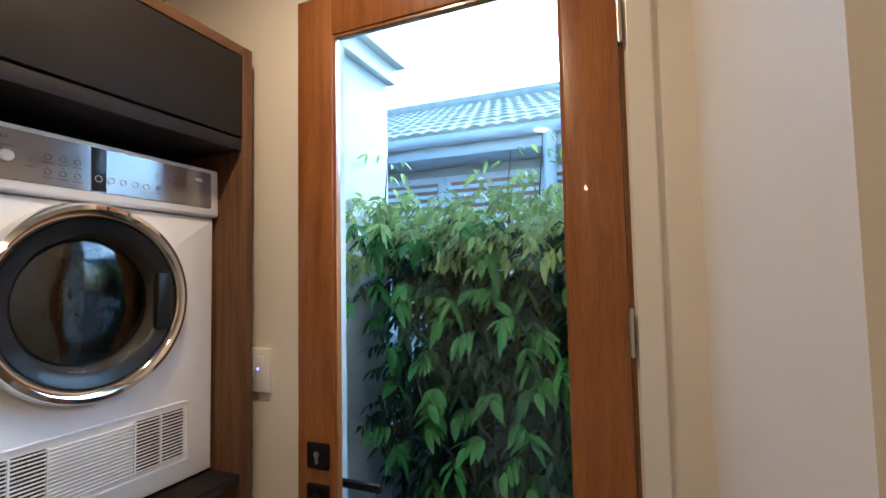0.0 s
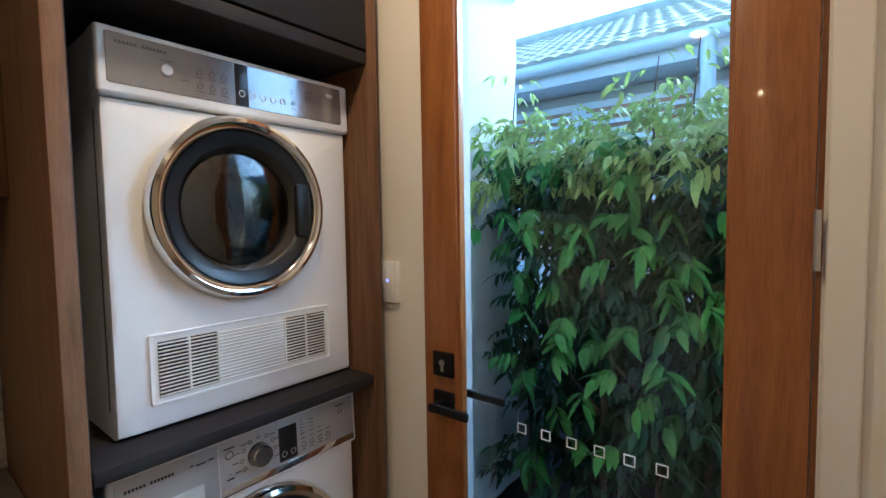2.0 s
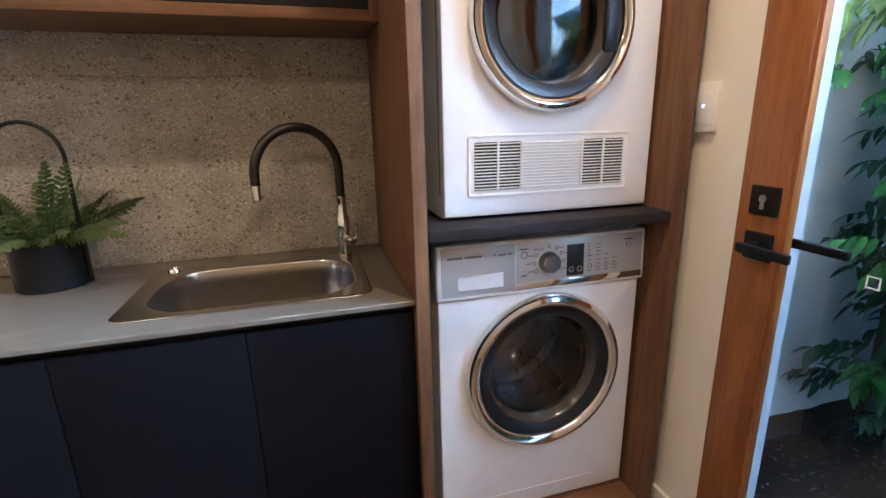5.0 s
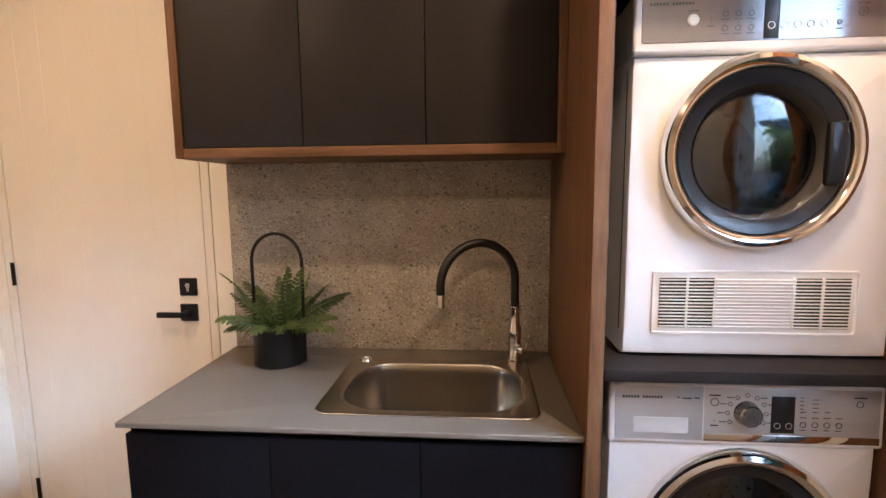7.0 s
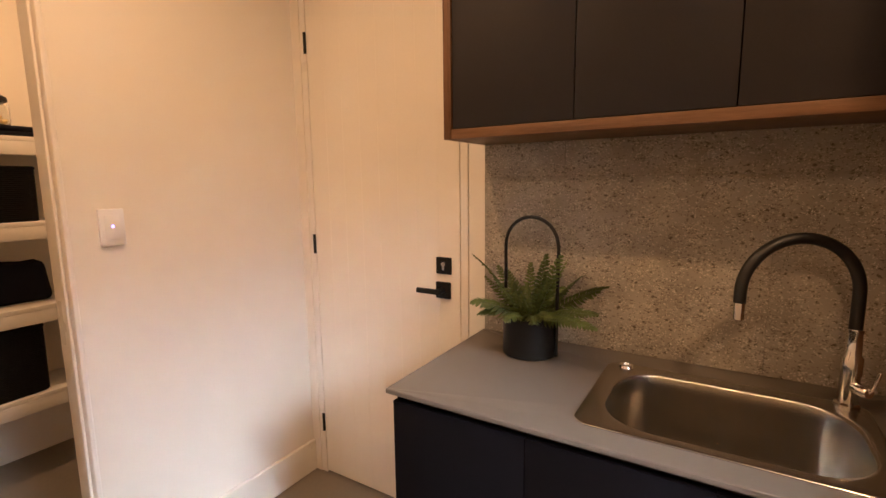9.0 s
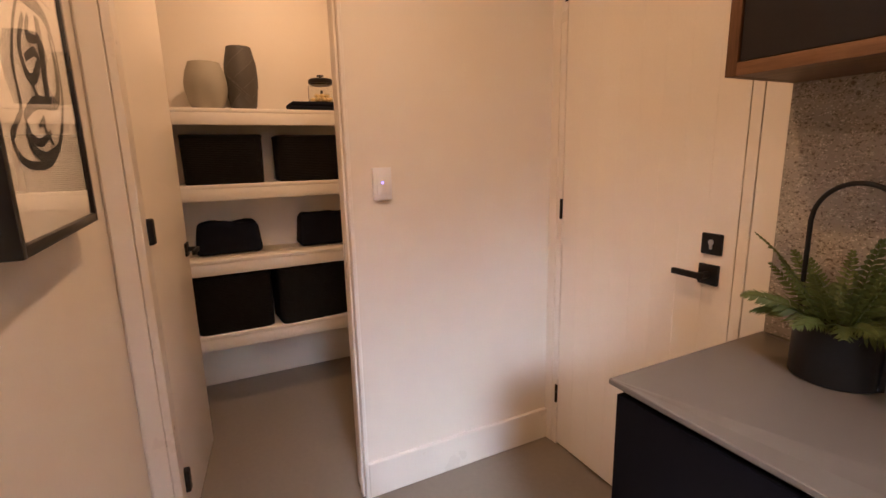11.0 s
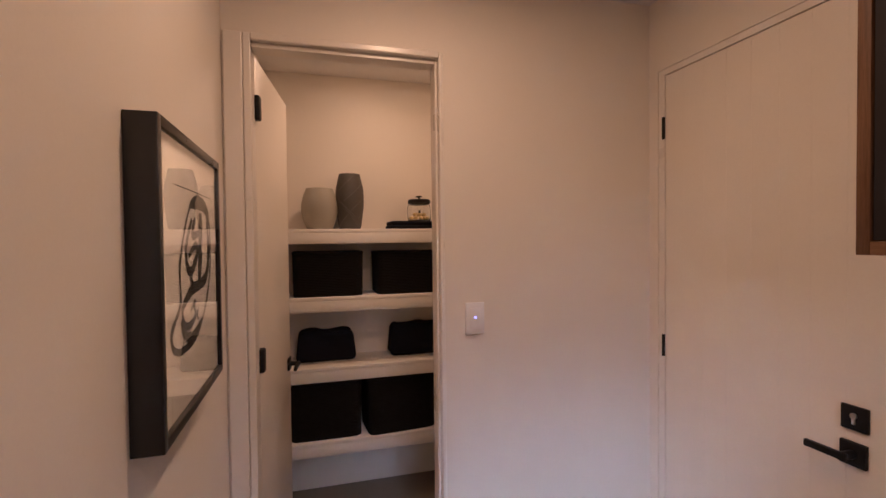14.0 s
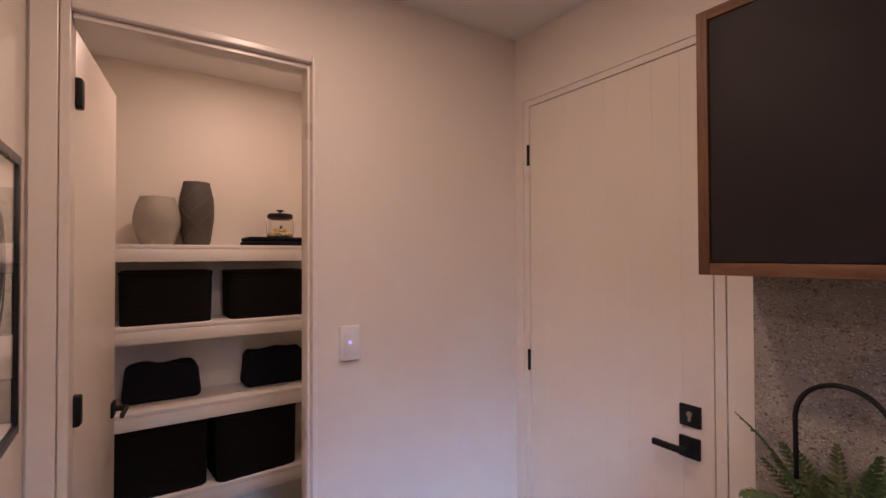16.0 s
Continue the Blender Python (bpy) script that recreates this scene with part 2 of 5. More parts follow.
PAPER = mat("art_paper", (0.66, 0.63, 0.58), 0.8, vary=0.02, fine=300, bump=0.01)
ARTINK = mat("black_brush_ink", (0.025, 0.023, 0.023), 0.7, vary=0.3, scale=25, bump=0.0)
SOAP = mat("yellow_soap", (0.72, 0.55, 0.22), 0.5, vary=0.1, scale=30)
SOIL = mat("mulch_soil", (0.020, 0.015, 0.011), 0.95, vary=0.5, scale=14, fine=90, bump=0.3, spec=0.1)
RENDERW = mat("white_render", (0.62, 0.63, 0.61), 0.85, vary=0.04, scale=2, fine=160, bump=0.06)
EAVE = mat("painted_fascia", (0.74, 0.75, 0.76), 0.6, vary=0.04)
BLUEGREY = mat("grey_weatherboard", (0.52, 0.52, 0.49), 0.7, vary=0.06)
ROOFT = mat("concrete_roof_tile", (0.66, 0.62, 0.50), 0.9, vary=0.25, scale=5, fine=60, bump=0.1, spec=0.08)
BLIND = mat("timber_blind", (0.36, 0.22, 0.12), 0.6, vary=0.1)
BARK = mat("bark", (0.085, 0.065, 0.05), 0.9, vary=0.3, scale=15, fine=80, bump=0.2)
# one hedge leaf twice: darkened for inner shade, brightened for the lit face
LEAF = mat("shaded_hedge_leaf", (0.028, 0.066, 0.025), 0.42, vary=0.45, scale=3.5, fine=30, bump=0.01, spec=0.35)
LEAFM = mat("lit_hedge_leaf", (0.088, 0.195, 0.034), 0.45, vary=0.35, scale=4, fine=30, bump=0.01, spec=0.35, rand=0.4)
# pale young leaf, lightened beyond its own green for sky light on top
LEAFN = mat("young_lit_leaf", (0.36, 0.43, 0.12), 0.5, vary=0.45, scale=9, fine=40, bump=0.01, spec=0.3, rand=0.25)
FERN = mat("fern_leaf", (0.085, 0.115, 0.026), 0.5, vary=0.35, scale=12, fine=60, bump=0.01, rand=0.25)
BRASS = mat("satin_steel_hinge", (0.55, 0.53, 0.5), 0.35, metal=1.0, vary=0.05, bump=0)
for leafy in (LEAF, LEAFM, LEAFN, FERN):
    node = leafy.node_tree.nodes["Principled BSDF"]
    tree = leafy.node_tree
    thin, both = tree.nodes.new("ShaderNodeBsdfTranslucent"), tree.nodes.new("ShaderNodeMixShader")
    tree.links.new(node.inputs["Base Color"].links[0].from_socket, thin.inputs["Color"])
    both.inputs[0].default_value = 0.35
    tree.links.new(node.outputs[0], both.inputs[1])
    tree.links.new(thin.outputs[0], both.inputs[2])
    tree.links.new(both.outputs[0], tree.nodes["Material Output"].inputs["Surface"])


# ---- mesh helpers ----
def part(name, bm, material, parent=None, label="", smooth=True):
    """Links a bmesh as one mesh object, under parent when given."""
    me = bpy.data.meshes.new(name)
    bm.normal_update()
    bm.to_mesh(me)
    bm.free()
    me.materials.append(material)
    if smooth:
        me.polygons.foreach_set("use_smooth", [True] * len(me.polygons))
        me.set_sharp_from_angle(angle=radians(38))
    ob = new(name, me)
    if parent is not None:
        ob.parent = parent
    if label:
        ob["label"] = label
    return ob


def shared(name, me, parent, m=None):
    """One more object on a mesh that exists already."""
    ob = new(name, me)
    ob.parent = parent
    if m is not None:
        ob.matrix_basis = m
    return ob


def thing(name, label, category, group="", at=(0, 0, 0)):
    ob = new(name)
    ob.empty_display_size = 0.05
    ob.location = at
    return tagged(ob, label, category, group)


def box(x0, y0, z0, x1, y1, z1, bevel=0.0, seg=2, bm=None):
    """Box between two corners, its edges rounded by bevel."""
    one = bmesh.new()
    bmesh.ops.create_cube(one, size=1.0)
    for v in one.verts:
        v.co = Vector((x0 if v.co.x < 0 else x1, y0 if v.co.y < 0 else y1, z0 if v.co.z < 0 else z1))
    if bevel:
        bmesh.ops.bevel(one, geom=one.edges[:], offset=bevel, segments=seg, affect="EDGES", profile=0.5)
    return join(bm, one)


def join(bm, one):
    if bm is None:
        return one
    me = bpy.data.meshes.new("tmp")
    one.to_mesh(me)
    one.free()
    bm.from_mesh(me)
    bpy.data.meshes.remove(me)
    return bm


def turned(bm, m):
    bmesh.ops.transform(bm, matrix=m, verts=bm.verts[:])
    return bm


def lathe(profile, m=None, seg=48, bm=None):
    """Turns (radius, height) pairs about z; closes the ends where the radius is zero."""
    one = bmesh.new()
    rings = []
    for r, h in profile:
        if r < 1e-6:
            rings.append([one.verts.new((0, 0, h))])
        else:
            rings.append([one.verts.new((r * math.cos(2 * math.pi * k / seg), r * math.sin(2 * math.pi * k / seg), h)) for k in range(seg)])
    for a, b in zip(rings, rings[1:]):
        for k in range(seg):
            j = (k + 1) % seg
            if len(a) == 1 and len(b) == 1:
                continue
            if len(a) == 1:
                one.faces.new((a[0], b[j], b[k]))
            elif len(b) == 1:
                one.faces.new((a[k], a[j], b[0]))
            else:
                one.faces.new((a[k], a[j], b[j], b[k]))
    bmesh.ops.recalc_face_normals(one, faces=one.faces[:])
    if m is not None:
        turned(one, m)
    return join(bm, one)


def tube(points, radius, seg=12, bm=None, closed=False, flat=1.0):
    """Round bar along points; radius a number or one per point."""
    one = bmesh.new()
    pts = [Vector(p) for p in points]
    n = len(pts)
    rings = []
    side = None
    for i, p in enumerate(pts):
        a = pts[i - 1] if (i or closed) else p
        b = pts[(i + 1) % n] if (i < n - 1 or closed) else p
        d = (b - a).normalized()
        if side is None:
            side = d.orthogonal().normalized()
        side = (side - d * side.dot(d)).normalized()
        up = d.cross(side)
        r = radius[i] if isinstance(radius, (list, tuple)) else radius
        rings.append([one.verts.new(p + side * r * math.cos(2 * math.pi * k / seg) + up * r * flat * math.sin(2 * math.pi * k / seg)) for k in range(seg)])
    pairs = list(zip(rings, rings[1:])) + ([(rings[-1], rings[0])] if closed else [])
    for a, b in pairs:
        for k in range(seg):
            one.faces.new((a[k], a[(k + 1) % seg], b[(k + 1) % seg], b[k]))
    if not closed:
        one.faces.new(rings[0][::-1])
        one.faces.new(rings[-1])
    bmesh.ops.recalc_face_normals(one, faces=one.faces[:])
    return join(bm, one)


def rrect(x0, y0, x1, y1, r, z, n=6):
    """Ring of points of a rounded rectangle at height z."""
    out = []
    for cx, cy, a0 in ((x1 - r, y1 - r, 0), (x0 + r, y1 - r, 90), (x0 + r, y0 + r, 180), (x1 - r, y0 + r, 270)):
        for k in range(n + 1):
            a = radians(a0 + 90 * k / n)
            out.append((cx + r * math.cos(a), cy + r * math.sin(a), z))
    return out


def loft(rings, cap_first=False, cap_last=False, bm=None, close=False):
    one = bmesh.new()
    vs = [[one.verts.new(p) for p in ring] for ring in rings]
    n = len(vs[0])
    pairs = list(zip(vs, vs[1:])) + ([(vs[-1], vs[0])] if close else [])
    for a, b in pairs:
        for k in range(n):
            one.faces.new((a[k], a[(k + 1) % n], b[(k + 1) % n], b[k]))
    if cap_first:
        one.faces.new(vs[0][::-1])
    if cap_last:
        one.faces.new(vs[-1])
    bmesh.ops.recalc_face_normals(one, faces=one.faces[:])
    return join(bm, one)


def arc(center, r, a0, a1, n, u, v):
    """Points on an arc in the plane of u and v."""
    c, u, v = Vector(center), Vector(u), Vector(v)
    return [c + u * r * math.cos(radians(a0 + (a1 - a0) * k / n)) + v * r * math.sin(radians(a0 + (a1 - a0) * k / n)) for k in range(n + 1)]


def setting(name, bm, material, label="", category="", smooth=False):
    return tagged(part(name, bm, material, smooth=smooth), label, category, kind="structure")


FACE_S = Matrix.Rotation(radians(90), 4, "X")      # turns z towards -y


# ---- structure ----
WX, EX, SY, NY, H = -0.985, 1.925, -1.652, 0.03, 2.60
SE = -1.722                                        # south wall beside the garden door
CBX, CNY, CH = -2.42, -0.40, 2.68                  # linen closet: back, north side, ceiling

setting("floor", box(-2.60, -3.40, -0.12, 2.08, 0.20, 0.0), FLOOR, "warm grey large-format tiled floor, satin finish", "floor")
setting("ceiling", box(-1.0, -3.40, H, 2.08, 0.20, H + 0.12), CEIL, "plain white painted plasterboard ceiling", "ceiling")

# north wall with the opening of the boarded door
nw = box(-1.10, NY, 0, -0.935, 0.16, H)
box(-0.935, NY, 2.305, -0.007, 0.16, H, bm=nw)
box(-0.007, NY, 0, EX + 0.15, 0.16, H, bm=nw)
setting("wall_north", nw, PAINT, "cream painted wall behind the laundry joinery", "wall")

# unseen backing, added so that no light comes through the door gaps
setting("wall_gap_blocker", box(-1.10, 0.162, 0, 0.10, 0.26, H), PAINT, "unseen plain wall added behind the boarded door to block light", "wall")

# west wall with the opening of the linen closet
ww = box(WX - 0.11, SY - 0.12, 0, WX, -1.585, H)
box(WX - 0.11, -0.896, 0, WX, NY, H, bm=ww)
box(WX - 0.11, -1.585, 2.311, WX, -0.896, H, bm=ww)
setting("wall_west", ww, PAINT, "cream painted wall beside the linen closet", "wall")

# south wall, open towards the hall
setting("wall_south", box(WX, SY - 0.12, 0, 0.40, SY, H), PAINT, "cream painted wall that carries the picture", "wall")
setting("wall_south_stub", box(1.22, SE - 0.12, 0, EX, SE, H), PAINT, "short cream painted wall beside the garden door", "wall")
setting("wall_south_header", box(0.40, SE - 0.08, 2.35, 1.22, SE, H), PAINT, "plain wall over the opening to the hall", "wall")
hall = box(-1.10, -3.40, 0, 2.08, -3.28, H)
box(-1.10, -3.28, 0, -0.98, SY - 0.12, H, bm=hall)
box(1.96, -3.28, 0, 2.08, SE - 0.12, H, bm=hall)
setting("wall_hall", hall, PAINT, "plain cream painted walls of the hall", "wall")

# east wall with the garden door
DY0, DY1, DZ = -1.593, -0.732, 2.375                # opening of the garden door
ew = box(EX, DY1, 0, EX + 0.16, NY, H)
box(EX, SE - 0.12, 0, EX + 0.16, DY0, H, bm=ew)
box(EX, DY0, DZ, EX + 0.16, DY1, H, bm=ew)
setting("wall_east", ew, PAINT, "cream painted wall around the garden door", "wall")
setting("trim", box(EX - 0.012, DY0 - 0.055, 0, EX, DY0 - 0.004, DZ + 0.05, 0.004), GLOSS, "cream painted architrave beside the garden door", "trim")

# closet
for nm, cl in (("wall_closet_back", box(CBX - 0.1, SY - 0.12, 0, CBX, CNY + 0.1, CH)), ("wall_closet_north", box(CBX, CNY, 0, WX - 0.11, CNY + 0.1, CH)),
               ("wall_closet_south", box(CBX, SY - 0.12, 0, WX - 0.11, SY, CH)), ("wall_closet_head", box(WX - 0.11, SY, H, WX - 0.09, CNY, CH))):
    setting(nm, cl, PAINT, "cream painted wall inside the linen closet", "wall")
setting("ceiling_closet", box(CBX - 0.1, SY - 0.12, CH, WX - 0.09, CNY + 0.1, CH + 0.1), CEIL, "plain white closet ceiling", "ceiling")

# unseen roof with a garden-side eave, added to hold sky light off the hedge
roof = loft([[(2.50, -3.6, 2.80), (2.50, 0.14, 2.80), (2.50, 0.14, 2.92), (2.50, -3.6, 2.92)], [(-0.40, -3.6, 4.03), (-0.40, 0.14, 4.03), (-0.40, 0.14, 4.15), (-0.40, -3.6, 4.15)],
             [(-2.90, -3.6, 2.98), (-2.90, 0.14, 2.98), (-2.90, 0.14, 3.10), (-2.90, -3.6, 3.10)]], True, True)
setting("roof", roof, ROOFT, "unseen tiled roof over the laundry, added to block sky light", "roof")
setting("soffit", box(EX + 0.161, -3.6, 2.735, 2.48, -0.30, 2.755), EAVE, "unseen pale soffit over the garden door, added to shade the hedge", "soffit")

# skirting
sk = box(WX, -0.896, 0, WX + 0.018, NY, 0.16, 0.005)
setting("baseboard", sk, GLOSS, "tall white painted skirting board", "baseboard")
setting("baseboard_east", box(EX - 0.014, DY1 + 0.006, 0, EX, -0.50, 0.16, 0.003), GLOSS, "short white painted skirting board", "baseboard")
setting("baseboard_south", box(WX + 0.018, SY, 0, 0.40, SY + 0.014, 0.16, 0.003), GLOSS, "tall white painted skirting board", "baseboard")

# ---- garden door ----
LX = 1.913                                         # inner face of the leaf


def garden_door():
    d = tagged(new("door_1"), "closed varnished cedar door with one full glass pane", "door", kind="structure")
    y0, y1, z1, st = -1.583, -0.741, 2.366, 0.116
    x0, x1 = LX, LX + 0.042
    part("stile", box(x0, y1 - st, 0.012, x1, y1, z1, 0.004), CEDAR, d)
    part("stile", box(x0, y0, 0.012, x1, y0 + st, z1, 0.004), CEDAR, d)
    part("top_rail", box(x0 + 0.001, y0 + st, z1 - 0.115, x1, y1 - st, z1, 0.003), CEDAR, d)
    part("bottom_rail", box(x0 + 0.001, y0 + st, 0.012, x1, y1 - st, 0.21, 0.003), CEDAR, d)
    bead = box(x0 + 0.006, y1 - st - 0.008, 0.21, x0 + 0.016, y1 - st, z1 - 0.115)
    box(x0 + 0.006, y0 + st, 0.21, x0 + 0.016, y0 + st + 0.008, z1 - 0.115, bm=bead)
    box(x0 + 0.006, y0 + st + 0.008, z1 - 0.123, x0 + 0.016, y1 - st - 0.008, z1 - 0.115, bm=bead)
    box(x0 + 0.006, y0 + st + 0.008, 0.21, x0 + 0.016, y1 - st - 0.008, 0.218, bm=bead)
    part("glazing_bead", bead, CEDAR, d)
    pane = part("pane", box(x0 + 0.018, y0 + st - 0.004, 0.206, x0 + 0.024, y1 - st + 0.004, z1 - 0.111), PANE, d, "clear glass pane")
    pane.visible_shadow = False
    for k in range(6):
        yc = -1.036 - 0.0637 * k
        b = None
        for a in (-0.012, 0.0095):
            b = box(x0 + 0.0165, yc + a, 0.989, x0 + 0.0178, yc + a + 0.0025, 1.0135, bm=b)
            z = 0.989 + (0 if a < 0 else 0.022)
            b = box(x0 + 0.0165, yc - 0.0095, z, x0 + 0.0178, yc + 0.0095, z + 0.0025, bm=b)
        part("safety_marker", b, WHITEP, d, "white square outline sticker")
    # lock and lever
    lock = part("lock_plate", box(x0 - 0.011, -0.846, 1.092, x0, -0.778, 1.158, 0.003), BLACKM, d, "matte black square lock plate")
    cyl = lathe([(0, 0.004), (0.0085, 0.004), (0.0085, 0)], pose(x0 - 0.011, -0.812, 1.130, 0, -90, 0), 20)
    box(x0 - 0.0145, -0.817, 1.106, x0 - 0.0105, -0.807, 1.128, 0.002, bm=cyl)
    part("key_cylinder", cyl, BRASS, lock, "bare steel key cylinder")
    rose = part("handle_rose", box(x0 - 0.012, -0.846, 0.988, x0, -0.779, 1.052, 0.003), BLACKM, d, "matte black square rose")
    lev = lathe([(0, 0.045), (0.012, 0.045), (0.012, 0)], pose(x0 - 0.010, -0.812, 1.020, 0, -90, 0), 20)
    box(x0 - 0.060, -0.925, 1.010, x0 - 0.046, -0.799, 1.032, 0.004, bm=lev)
    part("lever", lev, BLACKM, rose, "matte black lever")
    outer = lathe([(0, 0.045), (0.012, 0.045), (0.012, 0)], pose(x1, -0.812, 1.020, 0, 90, 0), 20)
    box(x1 + 0.040, -0.945, 1.010, x1 + 0.054, -0.799, 1.032, 0.004, bm=outer)
    part("outer_lever", outer, BLACKM, d, "matte black lever on the garden side")
    for z in (0.25, 1.418, 2.067):
        h = lathe([(0, 0), (0.0055, 0), (0.0055, 0.098), (0, 0.098)], pose(x0 - 0.004, y0 - 0.003, z), 14)
        box(x0 - 0.002, y0 - 0.002, z, x0 + 0.012, y0 + 0.001, z + 0.098, bm=h)
        part("hinge", h, BRASS, d, "satin steel butt hinge")
    return d


garden_door()
fr = box(EX, DY0, 0, EX + 0.06, DY0 + 0.008, DZ)
setting("trim_garden_jamb", fr, CEDAR, "narrow cedar jamb strip of the garden door", "trim")
out = box(EX + 0.055, DY1 - 0.022, 0.0, EX + 0.20, DY1, DZ, 0.003)
box(EX + 0.055, DY0 + 0.001, 0.0, EX + 0.20, DY0 + 0.02, DZ, 0.003, bm=out)
box(EX + 0.055, DY0 + 0.02, DZ - 0.02, EX + 0.20, DY1 - 0.022, DZ - 0.001, 0.003, bm=out)
setting("trim_outer_frame", out, RENDERW, "white painted outer door frame", "trim")


# ---- boarded door in the north wall ----
def boarded_door():
    d = tagged(new("door_2"), "closed white door with fine vertical board grooves", "door", kind="structure")
    x0, x1, z0, z1, y = -0.897, -0.123, 0.012, 2.275, 0.036
    part("core", box(x0, y + 0.008, z0, x1, y + 0.040, z1), DOORW, d)
    n = 8
    w = (x1 - x0) / n
    for k in range(n):
        part("board", box(x0 + k * w + 0.0001, y, z0, x0 + (k + 1) * w - 0.0001, y + 0.008, z1, 0.0005, 1), DOORW, d)
    lock = part("lock_plate", box(-0.227, y - 0.011, 1.086, -0.160, y, 1.153, 0.003), BLACKM, d, "matte black square lock plate")
    cyl = lathe([(0, 0.004), (0.0085, 0.004), (0.0085, 0)], pose(-0.193, y - 0.011, 1.126, 90, 0, 0), 20)
    box(-0.198, y - 0.0145, 1.103, -0.188, y - 0.0105, 1.124, 0.002, bm=cyl)
    part("key_cylinder", cyl, BRASS, lock, "bare steel key cylinder")
    rose = part("handle_rose", box(-0.229, y - 0.012, 0.988, -0.163, y, 1.054, 0.003), BLACKM, d, "matte black square rose")
    lev = lathe([(0, 0.045), (0.012, 0.045), (0.012, 0)], pose(-0.196, y - 0.010, 1.021, 90, 0, 0), 20)
    box(-0.294, y - 0.057, 1.011, -0.184, y - 0.043, 1.031, 0.003, bm=lev)
    part("lever", lev, BLACKM, rose, "matte black lever")
    for z in (0.315 - 0.09, 1.21 - 0.09, 2.108 - 0.09):
        h = lathe([(0, 0), (0.0065, 0), (0.0065, 0.09), (0, 0.09)], pose(-0.905, y - 0.004, z), 14)
        part("hinge", h, BLACKM, d, "matte black hinge")
    return d


boarded_door()
f2 = box(-0.934, 0.034, 0, -0.901, 0.09, 2.304, 0.001)
box(-0.901, 0.034, 2.279, -0.119, 0.09, 2.304, 0.001, bm=f2)
box(-0.119, 0.034, 0, -0.087, 0.09, 2.304, 0.001, bm=f2)
box(-0.083, 0.033, 0, -0.010, 0.09, 2.304, 0.002, bm=f2)
setting("trim_door_2", f2, GLOSS, "narrow white painted door frame", "trim")

# ---- closet door and its frame ----
f3 = box(WX - 0.112, -1.584, 0, WX + 0.010, -1.560, 2.310, 0.003)
box(WX - 0.112, -0.911, 0, WX + 0.017, -0.894, 2.306, 0.005, 3, bm=f3)
box(WX - 0.042, -0.921, 0, WX - 0.006, -0.9115, 2.284, 0.004, 3, bm=f3)
box(WX - 0.112, -1.560, 2.285, WX + 0.017, -0.9115, 2.310, 0.005, 3, bm=f3)
box(WX - 0.075, -1.559, 2.268, WX - 0.006, -0.922, 2.2845, 0.003, bm=f3)
box(WX + 0.001, -1.645, 0, WX + 0.012, -1.586, 2.310, 0.003, bm=f3)
setting("trim_closet", f3, GLOSS, "narrow glossy white frame of the closet opening", "trim")


def closet_door():
    d = tagged(new("door_3"), "white flush closet door, open into the closet", "door", kind="structure")
    d.matrix_basis = pose(WX - 0.125, -1.600, 0, 0, 0, 180 - 7.2)
    part("leaf", box(0.003, -0.038, 0.012, 0.640, 0.0, 2.285, 0.002), DOORW, d)
    for z in (0.20, 1.138, 2.048):
        h = box(-0.026, -0.060, z, 0.012, -0.036, z + 0.088, 0.007, 3)
        part("hinge", h, BLACKM, d, "matte black hinge plate")
    rose = part("handle_rose", box(0.555, -0.048, 0.985, 0.615, -0.038, 1.045, 0.003), BLACKM, d, "matte black square rose")
    lev = lathe([(0, 0.04), (0.011, 0.04), (0.011, 0)], pose(0.585, -0.046, 1.015, 90, 0, 0), 16)
    box(0.470, -0.094, 1.005, 0.597, -0.080, 1.025, 0.004, bm=lev)
    part("lever", lev, BLACKM, rose, "matte black lever")
    return d


closet_door()

# ---- joinery ----
PF = -0.600                                        # front of the tall panels


